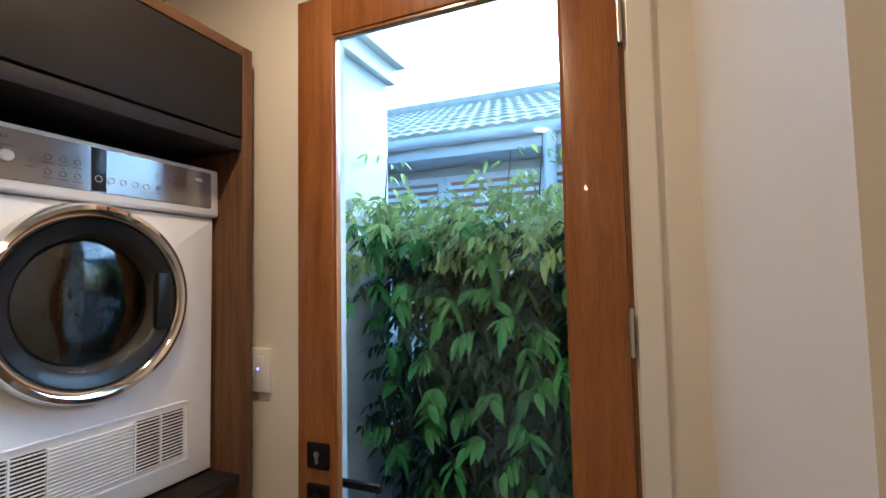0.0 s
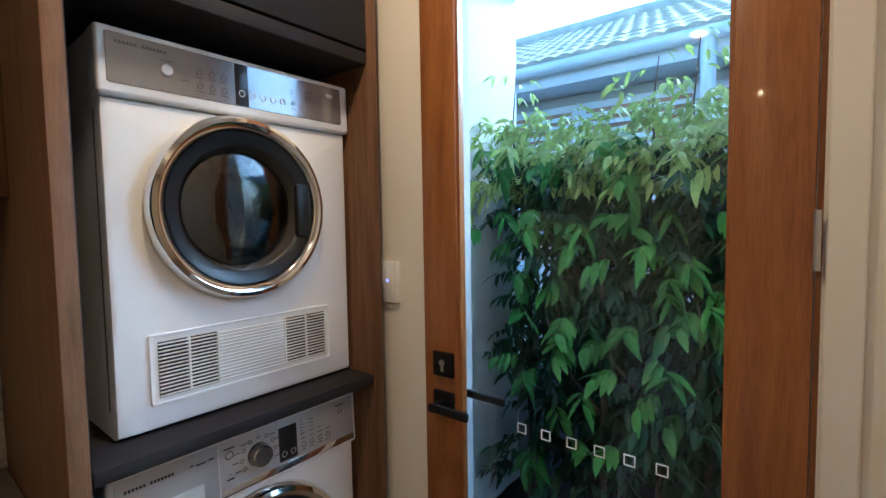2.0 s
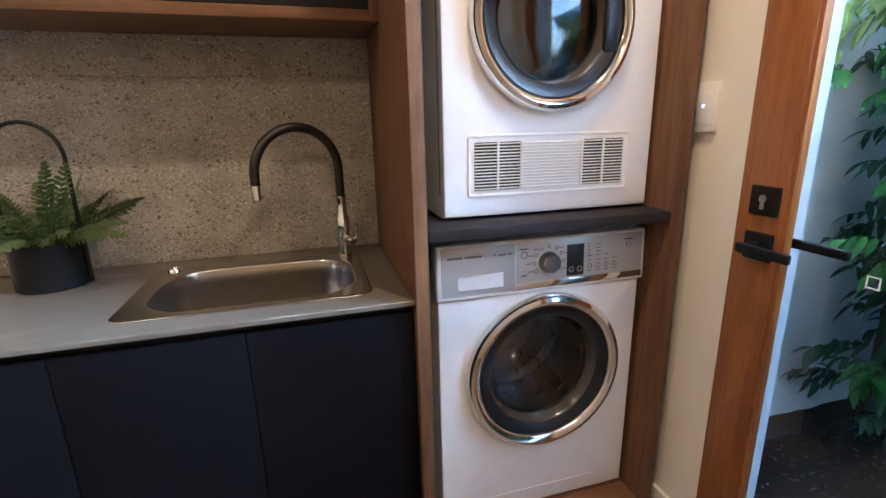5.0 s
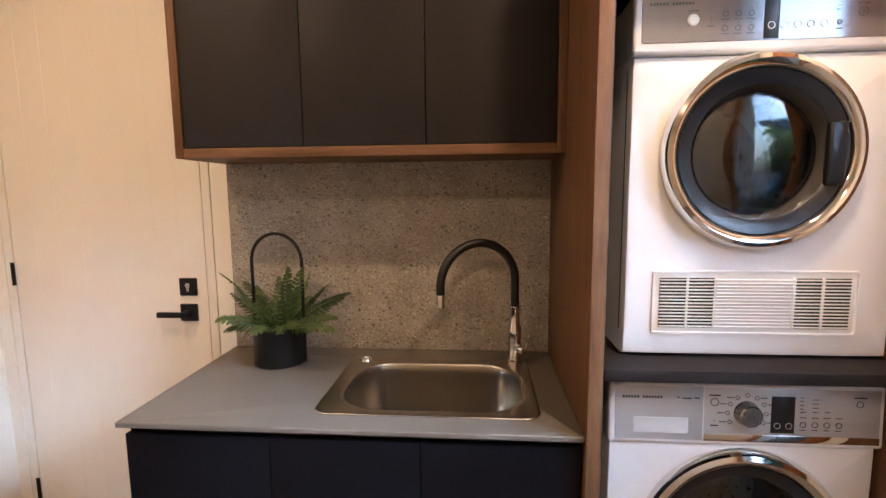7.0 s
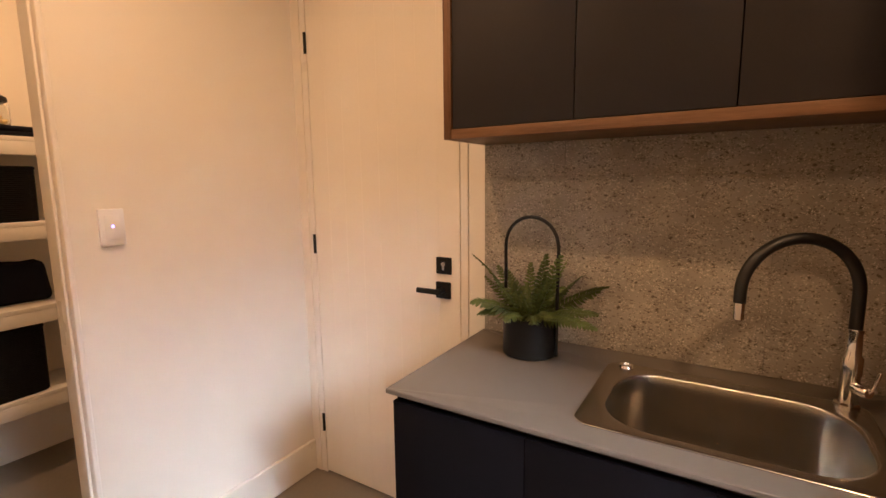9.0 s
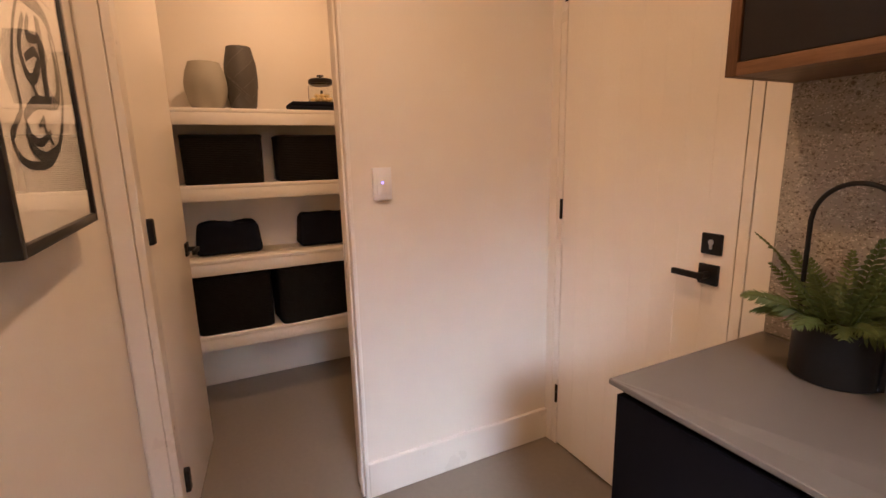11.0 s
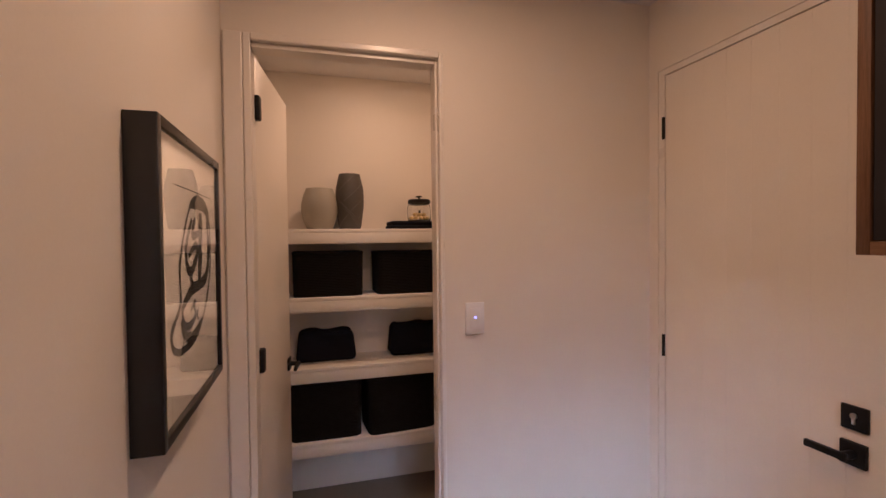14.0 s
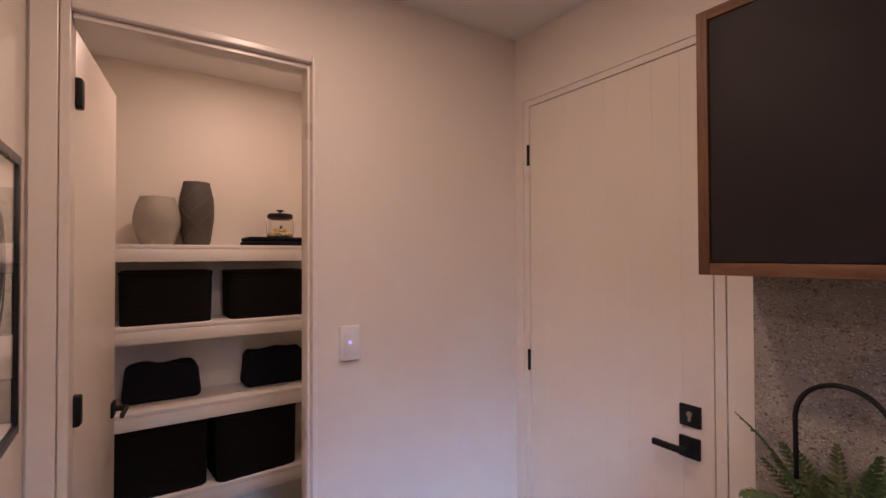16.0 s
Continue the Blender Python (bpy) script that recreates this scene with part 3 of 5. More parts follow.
def joinery():
    # tall unit round the two machines
    t = thing("tall_cabinet", "walnut-laminate tall cabinet housing two stacked laundry machines", "cabinet")
    part("side_panel", box(1.147, PF, 0, 1.179, NY - 0.002, 2.245, 0.0015), WALNUT, t)
    part("side_panel", box(1.853, PF, 0, 1.888, NY - 0.002, 2.245, 0.0015), WALNUT, t)
    part("filler", box(1.888, -0.50, 0, EX - 0.001, -0.48, 2.245), WALNUT, t)
    part("top_panel", box(1.179, PF, 2.217, 1.853, NY - 0.002, 2.245, 0.0015), WALNUT_H, t)
    part("back_panel", box(1.179, NY - 0.020, 0.1, 1.853, NY - 0.003, 2.217), BLACKC, t, "black back panel")
    part("door", box(1.182, PF - 0.001, 1.985, 1.850, PF + 0.018, 2.212, 0.0015), BLACKC, t, "matte black flap door")
    part("cabinet_floor", box(1.179, PF + 0.004, 1.946, 1.853, NY - 0.02, 1.980, 0.0015), BLACKC, t, "matte black underside")
    part("shelf", box(1.1835, PF + 0.004, 1.040, 1.8525, NY - 0.02, 1.068, 0.0015), BLACKC, t, "black shelf under the dryer")
    part("plinth_shelf", box(1.179, PF + 0.004, 0.090, 1.853, NY - 0.02, 0.126, 0.0015), WALNUT_H, t)
    # added black sheet, stands in for the shade of the narrow left gap
    part("lining", box(1.179, PF + 0.010, 0.127, 1.183, NY - 0.021, 1.945), BLACKC, t, "black sheet that darkens the gap beside the machines")
    part("kickboard", box(1.179, PF + 0.06, 0.0, 1.853, PF + 0.076, 0.090), BLACKC, t, "black recessed kickboard")
    # overhead unit
    o = thing("overhead_cabinet", "walnut-framed overhead cabinet with three matte black doors", "cabinet")
    y0 = -0.265
    part("side_panel", box(-0.008, y0, 1.573, 0.018, NY - 0.002, 2.215, 0.0015), WALNUT, o)
    part("side_panel", box(1.122, y0, 1.573, 1.1465, NY - 0.002, 2.215, 0.0015), WALNUT, o)
    part("bottom_panel", box(0.018, y0, 1.573, 1.122, NY - 0.002, 1.602, 0.0015), WALNUT_H, o)
    part("top_panel", box(0.018, y0, 2.190, 1.122, NY - 0.002, 2.215, 0.0015), WALNUT_H, o)
    part("back_panel", box(0.018, NY - 0.012, 1.602, 1.122, NY - 0.003, 2.19), BLACKC, o)
    xs = (0.020, 0.387, 0.750, 1.120)
    for a, b in zip(xs, xs[1:]):
        part("door", box(a + 0.0015, y0 + 0.004, 1.604, b - 0.0015, y0 + 0.022, 2.188, 0.0012), BLACKC, o, "matte black cabinet door")
    # base unit
    c = thing("base_cabinet", "charcoal base cabinet with three flat doors under the worktop", "cabinet")
    f = -0.575
    part("side_panel", box(0.010, f + 0.02, 0.0, 0.028, NY - 0.002, 0.8858, 0.0012), NAVYC, c)
    part("side_panel", box(1.126, f + 0.02, 0.0, 1.144, NY - 0.002, 0.8858, 0.0012), NAVYC, c)
    part("bottom_panel", box(0.028, f + 0.02, 0.10, 1.126, NY - 0.002, 0.118), NAVYC, c)
    part("kickboard", box(0.028, f + 0.06, 0.0, 1.126, f + 0.076, 0.10), NAVYC, c)
    part("rail", box(0.028, f + 0.024, 0.80, 1.126, f + 0.04, 0.8858), BLACKC, c)
    xs = (0.010, 0.385, 0.762, 1.144)
    for a, b in zip(xs, xs[1:]):
        part("door", box(a + 0.0009, f, 0.105, b - 0.0009, f + 0.018, 0.866, 0.0015), NAVYC, c, "charcoal cabinet door")


joinery()


def worktop_and_sink():
    # worktop: slab with a cut-out for the bowl
    bx0, by0, bx1, by1 = 0.518, -0.478, 1.023, -0.143
    outer = lambda z, i: rrect(-0.007 + i, -0.585 + i, 1.1465 - i, NY - 0.0225 - i, 0.003, z, 8)
    hole = lambda z: rrect(bx0 - 0.012, by0 - 0.012, bx1 + 0.012, by1 + 0.012, 0.12, z, 8)
    b = loft([hole(0.886), outer(0.886, 0.002), outer(0.888, 0), outer(0.898, 0), outer(0.900, 0.002), hole(0.900)], close=True)
    tagged(part("worktop", b, COUNTER), "grey engineered-stone worktop over the charcoal base cabinet", "worktop")
    s = thing("sink", "inset stainless steel laundry sink with one deep bowl", "sink")
    rim = lambda i, z, r: rrect(0.470 + i, -0.511 + i, 1.060 - i, -0.095 - i, r, z, 8)
    bowl = lambda i, z, r: rrect(bx0 + i, by0 + i, bx1 - i, by1 - i, r, z, 8)
    rings = [rim(0.0, 0.9005, 0.040), rim(0, 0.9022, 0.040), rim(0.0012, 0.9034, 0.039), rim(0.004, 0.9040, 0.037), rim(0.014, 0.9040, 0.034),
             bowl(-0.014, 0.9040, 0.132), bowl(-0.007, 0.9038, 0.126), bowl(-0.0035, 0.9028, 0.123), bowl(-0.001, 0.9005, 0.121), bowl(0.001, 0.896, 0.119),
             bowl(0.004, 0.86, 0.116), bowl(0.008, 0.80, 0.112), bowl(0.013, 0.745, 0.108), bowl(0.017, 0.725, 0.104), bowl(0.024, 0.711, 0.098),
             bowl(0.036, 0.702, 0.088), bowl(0.052, 0.698, 0.065), bowl(0.12, 0.694, 0.04)]
    part("bowl", loft(rings, cap_last=True), STEEL, s)
    part("drain", lathe([(0, 0.004), (0.02, 0.004), (0.024, 0.007), (0.036, 0.006), (0.040, 0.0)], pose(0.78, -0.305, 0.6945), 32), CHROME, s)
    plug = lathe([(0.0, 0.003), (0.010, 0.003), (0.012, 0.008), (0.018, 0.007), (0.021, 0.0)], pose(0.522, -0.124, 0.9041), 28)
    part("hole_cap", plug, CHROME, s, "chrome cap on the spare tap hole")


worktop_and_sink()


def mixer_tap():
    t = thing("mixer_tap", "chrome mixer tap with a black arched hose spout", "tap", at=(1.020, -0.112, 0.9041))
    base = lathe([(0, 0), (0.026, 0), (0.026, 0.006), (0.021, 0.010), (0.020, 0.075), (0.022, 0.080), (0.022, 0.120), (0.017, 0.128), (0.0155, 0.178), (0.0175, 0.182), (0.0175, 0.190), (0, 0.190)], None, 32)
    part("tap_body", base, CHROME, t)
    lev = lathe([(0, 0), (0.015, 0), (0.015, 0.030), (0.012, 0.036), (0, 0.036)], pose(0.008, -0.012, 0.052, 90, 0, 35), 24)
    tube([(0.026, -0.036, 0.052), (0.034, -0.046, 0.066), (0.040, -0.054, 0.110)], [0.005, 0.0045, 0.004], 10, bm=lev)
    part("side_lever", lev, CHROME, t)
    u = Vector((-0.235, -0.108, 0)).normalized()
    r = 0.1295
    top = 0.416 - r - 0.0135
    pts = [Vector((0, 0, z)) for z in (0.188, 0.22, 0.25)] + arc(u * r + Vector((0, 0, top)), r, 180, 0, 28, u, (0, 0, 1)) + [u * 2 * r + Vector((0, 0, z)) for z in (top - 0.025,)]
    part("hose_spout", tube(pts, 0.0135, 16), RUBBER, t, "black rubber hose spout")
    end = u * 2 * r
    part("nozzle", lathe([(0, 0.205), (0.010, 0.205), (0.0125, 0.208), (0.0125, 0.262), (0.0105, 0.266), (0, 0.266)], Matrix.Translation((end.x, end.y, 0)), 24), CHROME, t)
    return t


mixer_tap()


# ---- laundry machines ----
def ring_door(parent, cx, cz, y, R, glass_r, washer):
    """Round door: chrome ring, smoked inner ring, domed glass, drum behind."""
    m = pose(cx, y, cz) @ FACE_S
    chrome = [(R * 0.985, 0.0), (R, 0.006), (R * 0.995, 0.018), (R * 0.965, 0.030), (R * 0.92, 0.034), (R * 0.865, 0.029), (R * 0.845, 0.022), (R * 0.84, 0.010)]
    d = part("door", lathe(chrome, m, 96), CHROME, parent, "round chrome-rimmed porthole door")
    inner = [(R * 0.842, 0.012), (R * 0.835, 0.020), (glass_r * 1.07, 0.013), (glass_r * 1.03, 0.008)]
    part("door_ring", lathe(inner, m, 96), GREYRING, d, "smoked dark inner ring")
    part("door_bowl", lathe([(glass_r * 1.03, 0.008), (glass_r * 1.01, 0.003), (glass_r * 0.96, -0.022), (glass_r * 0.94, -0.030)], m, 96), BOWLP, d, "smoky clear bowl edge")
    g = glass_r * 0.95
    bowl = [(g, -0.024), (g * 0.975, -0.018), (g * 0.90, -0.015), (g * 0.5, -0.0125), (0, -0.012)]
    back = [(0, -0.017), (g * 0.5, -0.0175), (g * 0.90, -0.020), (g * 0.975, -0.023), (g, -0.028)]
    part("door_glass", lathe(bowl + back + [bowl[0]], m, 64), CLEARD if washer else SMOKE, d, "clear door glass" if washer else "smoked door glass")
    if not washer:
        part("latch", box(cx + glass_r * 0.93, y - 0.024, cz - R * 0.34, cx + R * 0.80, y - 0.006, cz + R * 0.30, 0.005, 3), GREYRING, d, "dark latch grip")
    dm = part("drum", lathe([(glass_r * 1.0, -0.034), (glass_r * 1.05, -0.05), (glass_r * 1.08, -0.24), (glass_r * 0.95, -0.26), (0, -0.262)], m, 48), DRUM, parent, "perforated steel drum")
    holes = None
    for ring in range(4):
        rr = glass_r * (0.35 + 0.17 * ring)
        for k in range(10 + 6 * ring):
            a = 2 * math.pi * k / (10 + 6 * ring)
            one = bmesh.new()
            bmesh.ops.create_circle(one, cap_ends=True, radius=0.0035, segments=6)
            turned(one, pose(cx + rr * math.cos(a), y + 0.258, cz + rr * math.sin(a)) @ FACE_S)
            holes = join(holes, one)
    tagged(part("drum_holes", holes, DARKIN, dm), kind="stuff")
    for a in (20, 140, 260):
        p = box(-0.018, -0.20, glass_r * 0.80, 0.018, -0.02, glass_r * 1.06, 0.008, 2)
        turned(p, pose(cx, y + 0.25, cz) @ Matrix.Rotation(radians(a), 4, "Y"))
        part("drum_paddle", p, DRUM, dm)


def holed_front(x0, x1, z0, z1, yf, yb, cx, cz, r, bev=0.010):
    """Machine casing: rounded box whose front has a round hole."""
    n = 64
    bm = bmesh.new()
    def edge(a, inset):
        c, s = math.cos(a), math.sin(a)
        k = []
        if c > 1e-9: k.append((x1 - inset - cx) / c)
        if c < -1e-9: k.append((x0 + inset - cx) / c)
        if s > 1e-9: k.append((z1 - inset - cz) / s)
        if s < -1e-9: k.append((z0 + inset - cz) / s)
        t = min(k)
        return cx + c * t, cz + s * t
    corner = [math.atan2(z - cz, x - cx) % (2 * math.pi) for x in (x0, x1) for z in (z0, z1)]
    angles = sorted([2 * math.pi * k / n for k in range(n)] + corner)
    rings = []
    for kind in range(6):
        ring = []
        for a in angles:
            if kind == 0:
                p = (cx + r * math.cos(a), yf + 0.03, cz + r * math.sin(a))
            elif kind == 1:
                p = (cx + r * math.cos(a), yf, cz + r * math.sin(a))
            elif kind == 2:
                e = edge(a, bev); p = (e[0], yf, e[1])
            elif kind == 3:
                e = edge(a, bev * 0.3); p = (e[0], yf + bev * 0.3, e[1])
            elif kind == 4:
                e = edge(a, 0); p = (e[0], yf + bev, e[1])
            else:
                e = edge(a, 0); p = (e[0], yb, e[1])
            ring.append(bm.verts.new(p))
        rings.append(ring)
    k = len(angles)
    for a, b in zip(rings, rings[1:]):
        for i in range(k):
            j = (i + 1) % k
            if (a[i].co - a[j].co).length < 1e-7 and (b[i].co - b[j].co).length < 1e-7:
                continue
            try:
                bm.faces.new((a[i], a[j], b[j], b[i]))
            except ValueError:
                pass
    bm.faces.new(rings[-1])
    bmesh.ops.remove_doubles(bm, verts=bm.verts[:], dist=1e-6)
    bmesh.ops.recalc_face_normals(bm, faces=bm.faces[:])
    return bm


def ringmark(cx, y, cz, r, w=0.0012):
    return lathe([(r - w, 0), (r - w, 0.0006), (r, 0.0006), (r, 0)], pose(cx, y, cz) @ FACE_S, 24)


def dryer():
    x0, x1, z0, z1, yf = 1.243, 1.848, 1.074, 1.897, -0.506
    d = thing("clothes_dryer", "white front-loading clothes dryer with a chrome porthole, on a black shelf", "dryer")
    cx, cz = 1.528, 1.546
    part("body", holed_front(x0 + 0.003, x1 - 0.005, z0, 1.762, yf, -0.03, cx, cz, 0.165, 0.012), APPL, d)
    part("top", box(x0, yf + 0.02, 1.762, x1, -0.03, z1 - 0.004, 0.006), APPL, d)
    for fx in (x0 + 0.05, x1 - 0.05):
        for fy in (yf + 0.06, -0.09):
            part("foot", lathe([(0, 0), (0.018, 0), (0.018, 0.004), (0.012, 0.0058), (0, 0.0058)], pose(fx, fy, 1.0682), 16), BLACKP, d)
    part("side_seam", box(x0 + 0.0018, yf + 0.030, 1.13, x0 + 0.004, yf + 0.034, 1.74), VENTG, d, "pressed seam along the casing side")
    # fascia: leans back a little
    base = 1.764
    lean = Matrix.Translation((0, yf - 0.012, base)) @ Matrix.Rotation(radians(-1.5), 4, "X")
    fascia = part("control_panel", turned(box(x0 - 0.001, 0, 0, x1 + 0.001, 0.05, 0.133, 0.008, 3), lean), APPLP, d, "white moulded control panel")
    film = turned(loft([rrect(1.259, 0.022, 1.822, 0.121, 0.006, 0.0), rrect(1.2595, 0.0225, 1.8215, 0.1205, 0.006, 0.0014)], cap_last=True), FACE_S)
    part("silver_inlay", turned(film, lean), SILVER, fascia, "glossy silver control inlay")
    part("display", turned(box(1.514, -0.0022, 0.024, 1.546, 0.0, 0.120, 0.001), lean), BLACKP, fascia, "dark narrow display")
    for k in range(5):
        part("touch_button", turned(ringmark(1.5295 + 0.0268 * k, -0.0023, 0.052, 0.0078, 0.0016), lean), WHITEP, fascia, "white ring touch button")
    pb = lathe([(0, 0.004), (0.010, 0.004), (0.0125, 0.002), (0.0125, 0)], pose(1.367, -0.0015, 0.068) @ FACE_S, 28)
    part("power_button", turned(pb, lean), WHITEP, fascia, "white round power button")
    part("start_button", turned(ringmark(1.715, -0.0016, 0.074, 0.0095), lean), INK, fascia)
    part("badge", turned(box(1.771, -0.0022, 0.091, 1.794, 0, 0.101, 0.002), lean), WHITEP, fascia)
    ink = None
    for k in range(14):                             # brand line as plain bars
        if k != 6:
            ink = box(1.275 + 0.0068 * k, -0.0020, 0.1005, 1.275 + 0.0068 * k + 0.0042, 0, 0.1065, bm=ink)
    for xk in (1.434, 1.461, 1.488):
        for zk in (0.079, 0.049):
            ink = join(ink, ringmark(xk, -0.0016, zk, 0.0064, 0.0016))
            ink = box(xk - 0.009, -0.0020, zk - 0.0125, xk + 0.009, 0, zk - 0.0108, bm=ink)
            ink = box(xk - 0.001, -0.0020, zk + 0.010, xk + 0.001, 0, zk + 0.012, bm=ink)
    for xa, xb, za in ((1.355, 1.379, 0.086), (1.397, 1.411, 0.053), (1.404, 1.406, 0.063), (1.404, 1.406, 0.071), (1.702, 1.728, 0.090), (1.660, 1.672, 0.087), (1.660, 1.668, 0.079), (1.662, 1.674, 0.040)):
        ink = box(xa, -0.0020, za, xb, 0, za + 0.002, bm=ink)
    ink = join(ink, ringmark(1.668, -0.0016, 0.054, 0.0055, 0.003))
    for xk in (1.7128, 1.7164):
        ink = box(xk, -0.0018, 0.071, xk + 0.0010, 0, 0.077, bm=ink)
    tagged(part("printed_legend", turned(ink, lean), INK, fascia), kind="stuff")
    ring_door(d, cx, cz, yf, 0.2165, 0.145, False)
    # dark liner paints the shade behind the porthole
    part("cavity_shade_liner", lathe([(0.163, 0.0), (0.163, -0.05), (0.145, -0.03)], pose(cx, yf, cz) @ FACE_S, 48), DARKIN, d)
    # vent grille
    gx0, gx1, gz0, gz1 = 1.309, 1.769, 1.126, 1.279
    frame_ = loft([rrect(gx0, gz0, gx1, gz1, 0.008, 0), rrect(gx0 + 0.001, gz0 + 0.001, gx1 - 0.001, gz1 - 0.001, 0.008, 0.004),
                   rrect(gx0 + 0.005, gz0 + 0.005, gx1 - 0.005, gz1 - 0.005, 0.006, 0.004), rrect(gx0 + 0.006, gz0 + 0.006, gx1 - 0.006, gz1 - 0.006, 0.006, 0.0005)], cap_last=True)
    turned(frame_, Matrix.Translation((0, yf, 0)) @ FACE_S)
    g = part("vent_grille", frame_, APPLP, d, "white slatted vent grille")
    # no holes in the casing: flat dark plates give the vents their shade
    part("vent_shade_plate", box(gx0 + 0.018, yf - 0.0015, gz0 + 0.016, gx0 + 0.142, yf, gz1 - 0.018), DARKIN, g, "flat dark plate for the shade in the vent")
    part("vent_shade_plate", box(gx1 - 0.142, yf - 0.0015, gz0 + 0.016, gx1 - 0.018, yf, gz1 - 0.018), VENTG, g, "flat dark grey plate for the vent's shade, under a dark fan disc")
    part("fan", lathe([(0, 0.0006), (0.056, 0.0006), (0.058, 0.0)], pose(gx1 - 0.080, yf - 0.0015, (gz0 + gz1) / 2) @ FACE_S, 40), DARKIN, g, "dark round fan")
    n = 15
    for k in range(n):
        z = gz0 + 0.020 + (gz1 - gz0 - 0.042) * k / (n - 1)
        part("slat", box(gx0 + 0.017, yf - 0.0075, z - 0.0014, gx1 - 0.017, yf - 0.0030, z + 0.0014, 0.0006, 1), APPLP, g)
    for x in (gx0 + 0.080, gx0 + 0.143, gx1 - 0.143, gx1 - 0.080):
        part("grille_bar", box(x - 0.002, yf - 0.0070, gz0 + 0.016, x + 0.002, yf - 0.0016, gz1 - 0.018), APPLP, g)
    return d


dryer()


def washer():
    x0, x1, z0, yf = 1.219, 1.845, 0.140, -0.508
    d = thing("washing_machine", "white front-loading washing machine with silver fascia and chrome porthole", "washing machine")
    cx, cz = 1.537, 0.607
    part("body", holed_front(x0 + 0.003, x1 - 0.004, z0, 0.855, yf, -0.03, cx, cz, 0.185, 0.010), APPL, d)
    part("top", box(x0, yf + 0.015, 0.972, x1, -0.03, 1.007, 0.008, 3), APPL, d)
    part("upper_body", box(x0 + 0.003, yf + 0.035, 0.855, x1 - 0.003, -0.03, 0.972), APPL, d)
    for fx in (x0 + 0.06, x1 - 0.06):
        for fy in (yf + 0.06, -0.09):
            part("foot", lathe([(0, 0), (0.02, 0), (0.02, 0.010), (0.012, 0.015), (0, 0.015)], pose(fx, fy, 0.1262), 16), BLACKP, d)
    base = 0.857
    lean = Matrix.Translation((0, yf - 0.012, base)) @ Matrix.Rotation(radians(-2.5), 4, "X")
    fascia = part("control_panel", turned(box(x0 - 0.001, 0, 0, x1 + 0.001, 0.045, 0.150, 0.007, 3), lean), APPLP, d, "white moulded control panel")
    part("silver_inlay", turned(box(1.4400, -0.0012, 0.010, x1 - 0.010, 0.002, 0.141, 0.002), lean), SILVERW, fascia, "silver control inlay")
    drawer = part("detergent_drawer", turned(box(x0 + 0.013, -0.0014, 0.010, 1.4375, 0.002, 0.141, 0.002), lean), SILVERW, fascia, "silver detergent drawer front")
    ring = [rrect(1.274, 0.026, 1.404, 0.066, 0.004, 0.0016), rrect(1.276, 0.028, 1.402, 0.064, 0.004, 0.0034), rrect(1.279, 0.031, 1.399, 0.061, 0.004, 0.0020)]
    part("drawer_grip", turned(turned(loft(ring, cap_last=True), FACE_S), lean), WHITEP, drawer, "white recessed drawer grip")
    part("chrome_strip", turned(box(1.4400, -0.0022, 0.010, x1 - 0.010, 0, 0.028, 0.001), lean), CHROME, fascia, "polished lower strip")
    k = lathe([(0, 0.024), (0.023, 0.024), (0.026, 0.021), (0.027, 0.004), (0.030, 0.0)], pose(1.537, -0.001, 0.080) @ FACE_S, 40)
    part("dial", turned(k, lean), STEEL, fascia, "brushed steel programme dial")
    part("display", turned(box(1.592, -0.0024, 0.034, 1.645, 0, 0.123, 0.001), lean), BLACKP, fascia, "dark display")
    for q in (1.606, 1.632):
        part("touch_button", turned(ringmark(q, -0.0025, 0.052, 0.0075), lean), WHITEP, fascia)
    part("power_button", turned(ringmark(1.463, -0.0016, 0.106, 0.0100, 0.002), lean), INK, fascia)
    ink = None
    for i in range(14):
        if i != 6:
            ink = box(1.249 + 0.0068 * i, -0.0022, 0.1120, 1.249 + 0.0068 * i + 0.0042, 0, 0.1180, bm=ink)
    for xa, xb, za in ((1.376, 1.382, 0.114), (1.388, 1.410, 0.112), (1.416, 1.428, 0.113), (1.450, 1.476, 0.121), (1.455, 1.472, 0.047), (1.462, 1.464, 0.059), (1.775, 1.802, 0.122)):
        ink = box(xa, -0.0022, za, xb, 0, za + 0.003, bm=ink)
    for a in range(-30, 211, 30):
        px, pz = 1.537 + 0.044 * math.cos(radians(a)), 0.080 + 0.044 * math.sin(radians(a))
        ink = join(ink, ringmark(px, -0.0016, pz, 0.0052, 0.0014))
        out = 1 if math.cos(radians(a)) >= 0 else -1
        if abs(math.cos(radians(a))) > 0.1:
            ink = box(min(px + out * 0.008, px + out * 0.024), -0.0016, pz - 0.0011, max(px + out * 0.008, px + out * 0.024), 0, pz + 0.0011, bm=ink)
    for i in range(4):
        ink = join(ink, ringmark(1.664 + 0.0266 * i, -0.0016, 0.056, 0.0072, 0.0016))
        for zz, ww in ((0.042, 0.007), (0.072, 0.008), (0.086, 0.006)):
            if zz < 0.08 or i < 3:
                ink = box(1.664 + 0.0266 * i - ww, -0.0016, zz, 1.664 + 0.0266 * i + ww, 0, zz + 0.0018, bm=ink)
    for i in range(5):
        ink = box(1.656, -0.0016, 0.084 + 0.009 * i, 1.664, 0, 0.0858 + 0.009 * i, bm=ink)
    for i in range(3):
        ink = box(1.684, -0.0016, 0.096 + 0.010 * i, 1.698, 0, 0.0978 + 0.010 * i, bm=ink)
    ink = join(ink, ringmark(1.788, -0.0016, 0.108, 0.008, 0.0016))
    tagged(part("printed_legend", turned(ink, lean), INK, fascia), kind="stuff")
    ring_door(d, cx, cz, yf, 0.2415, 0.165, True)
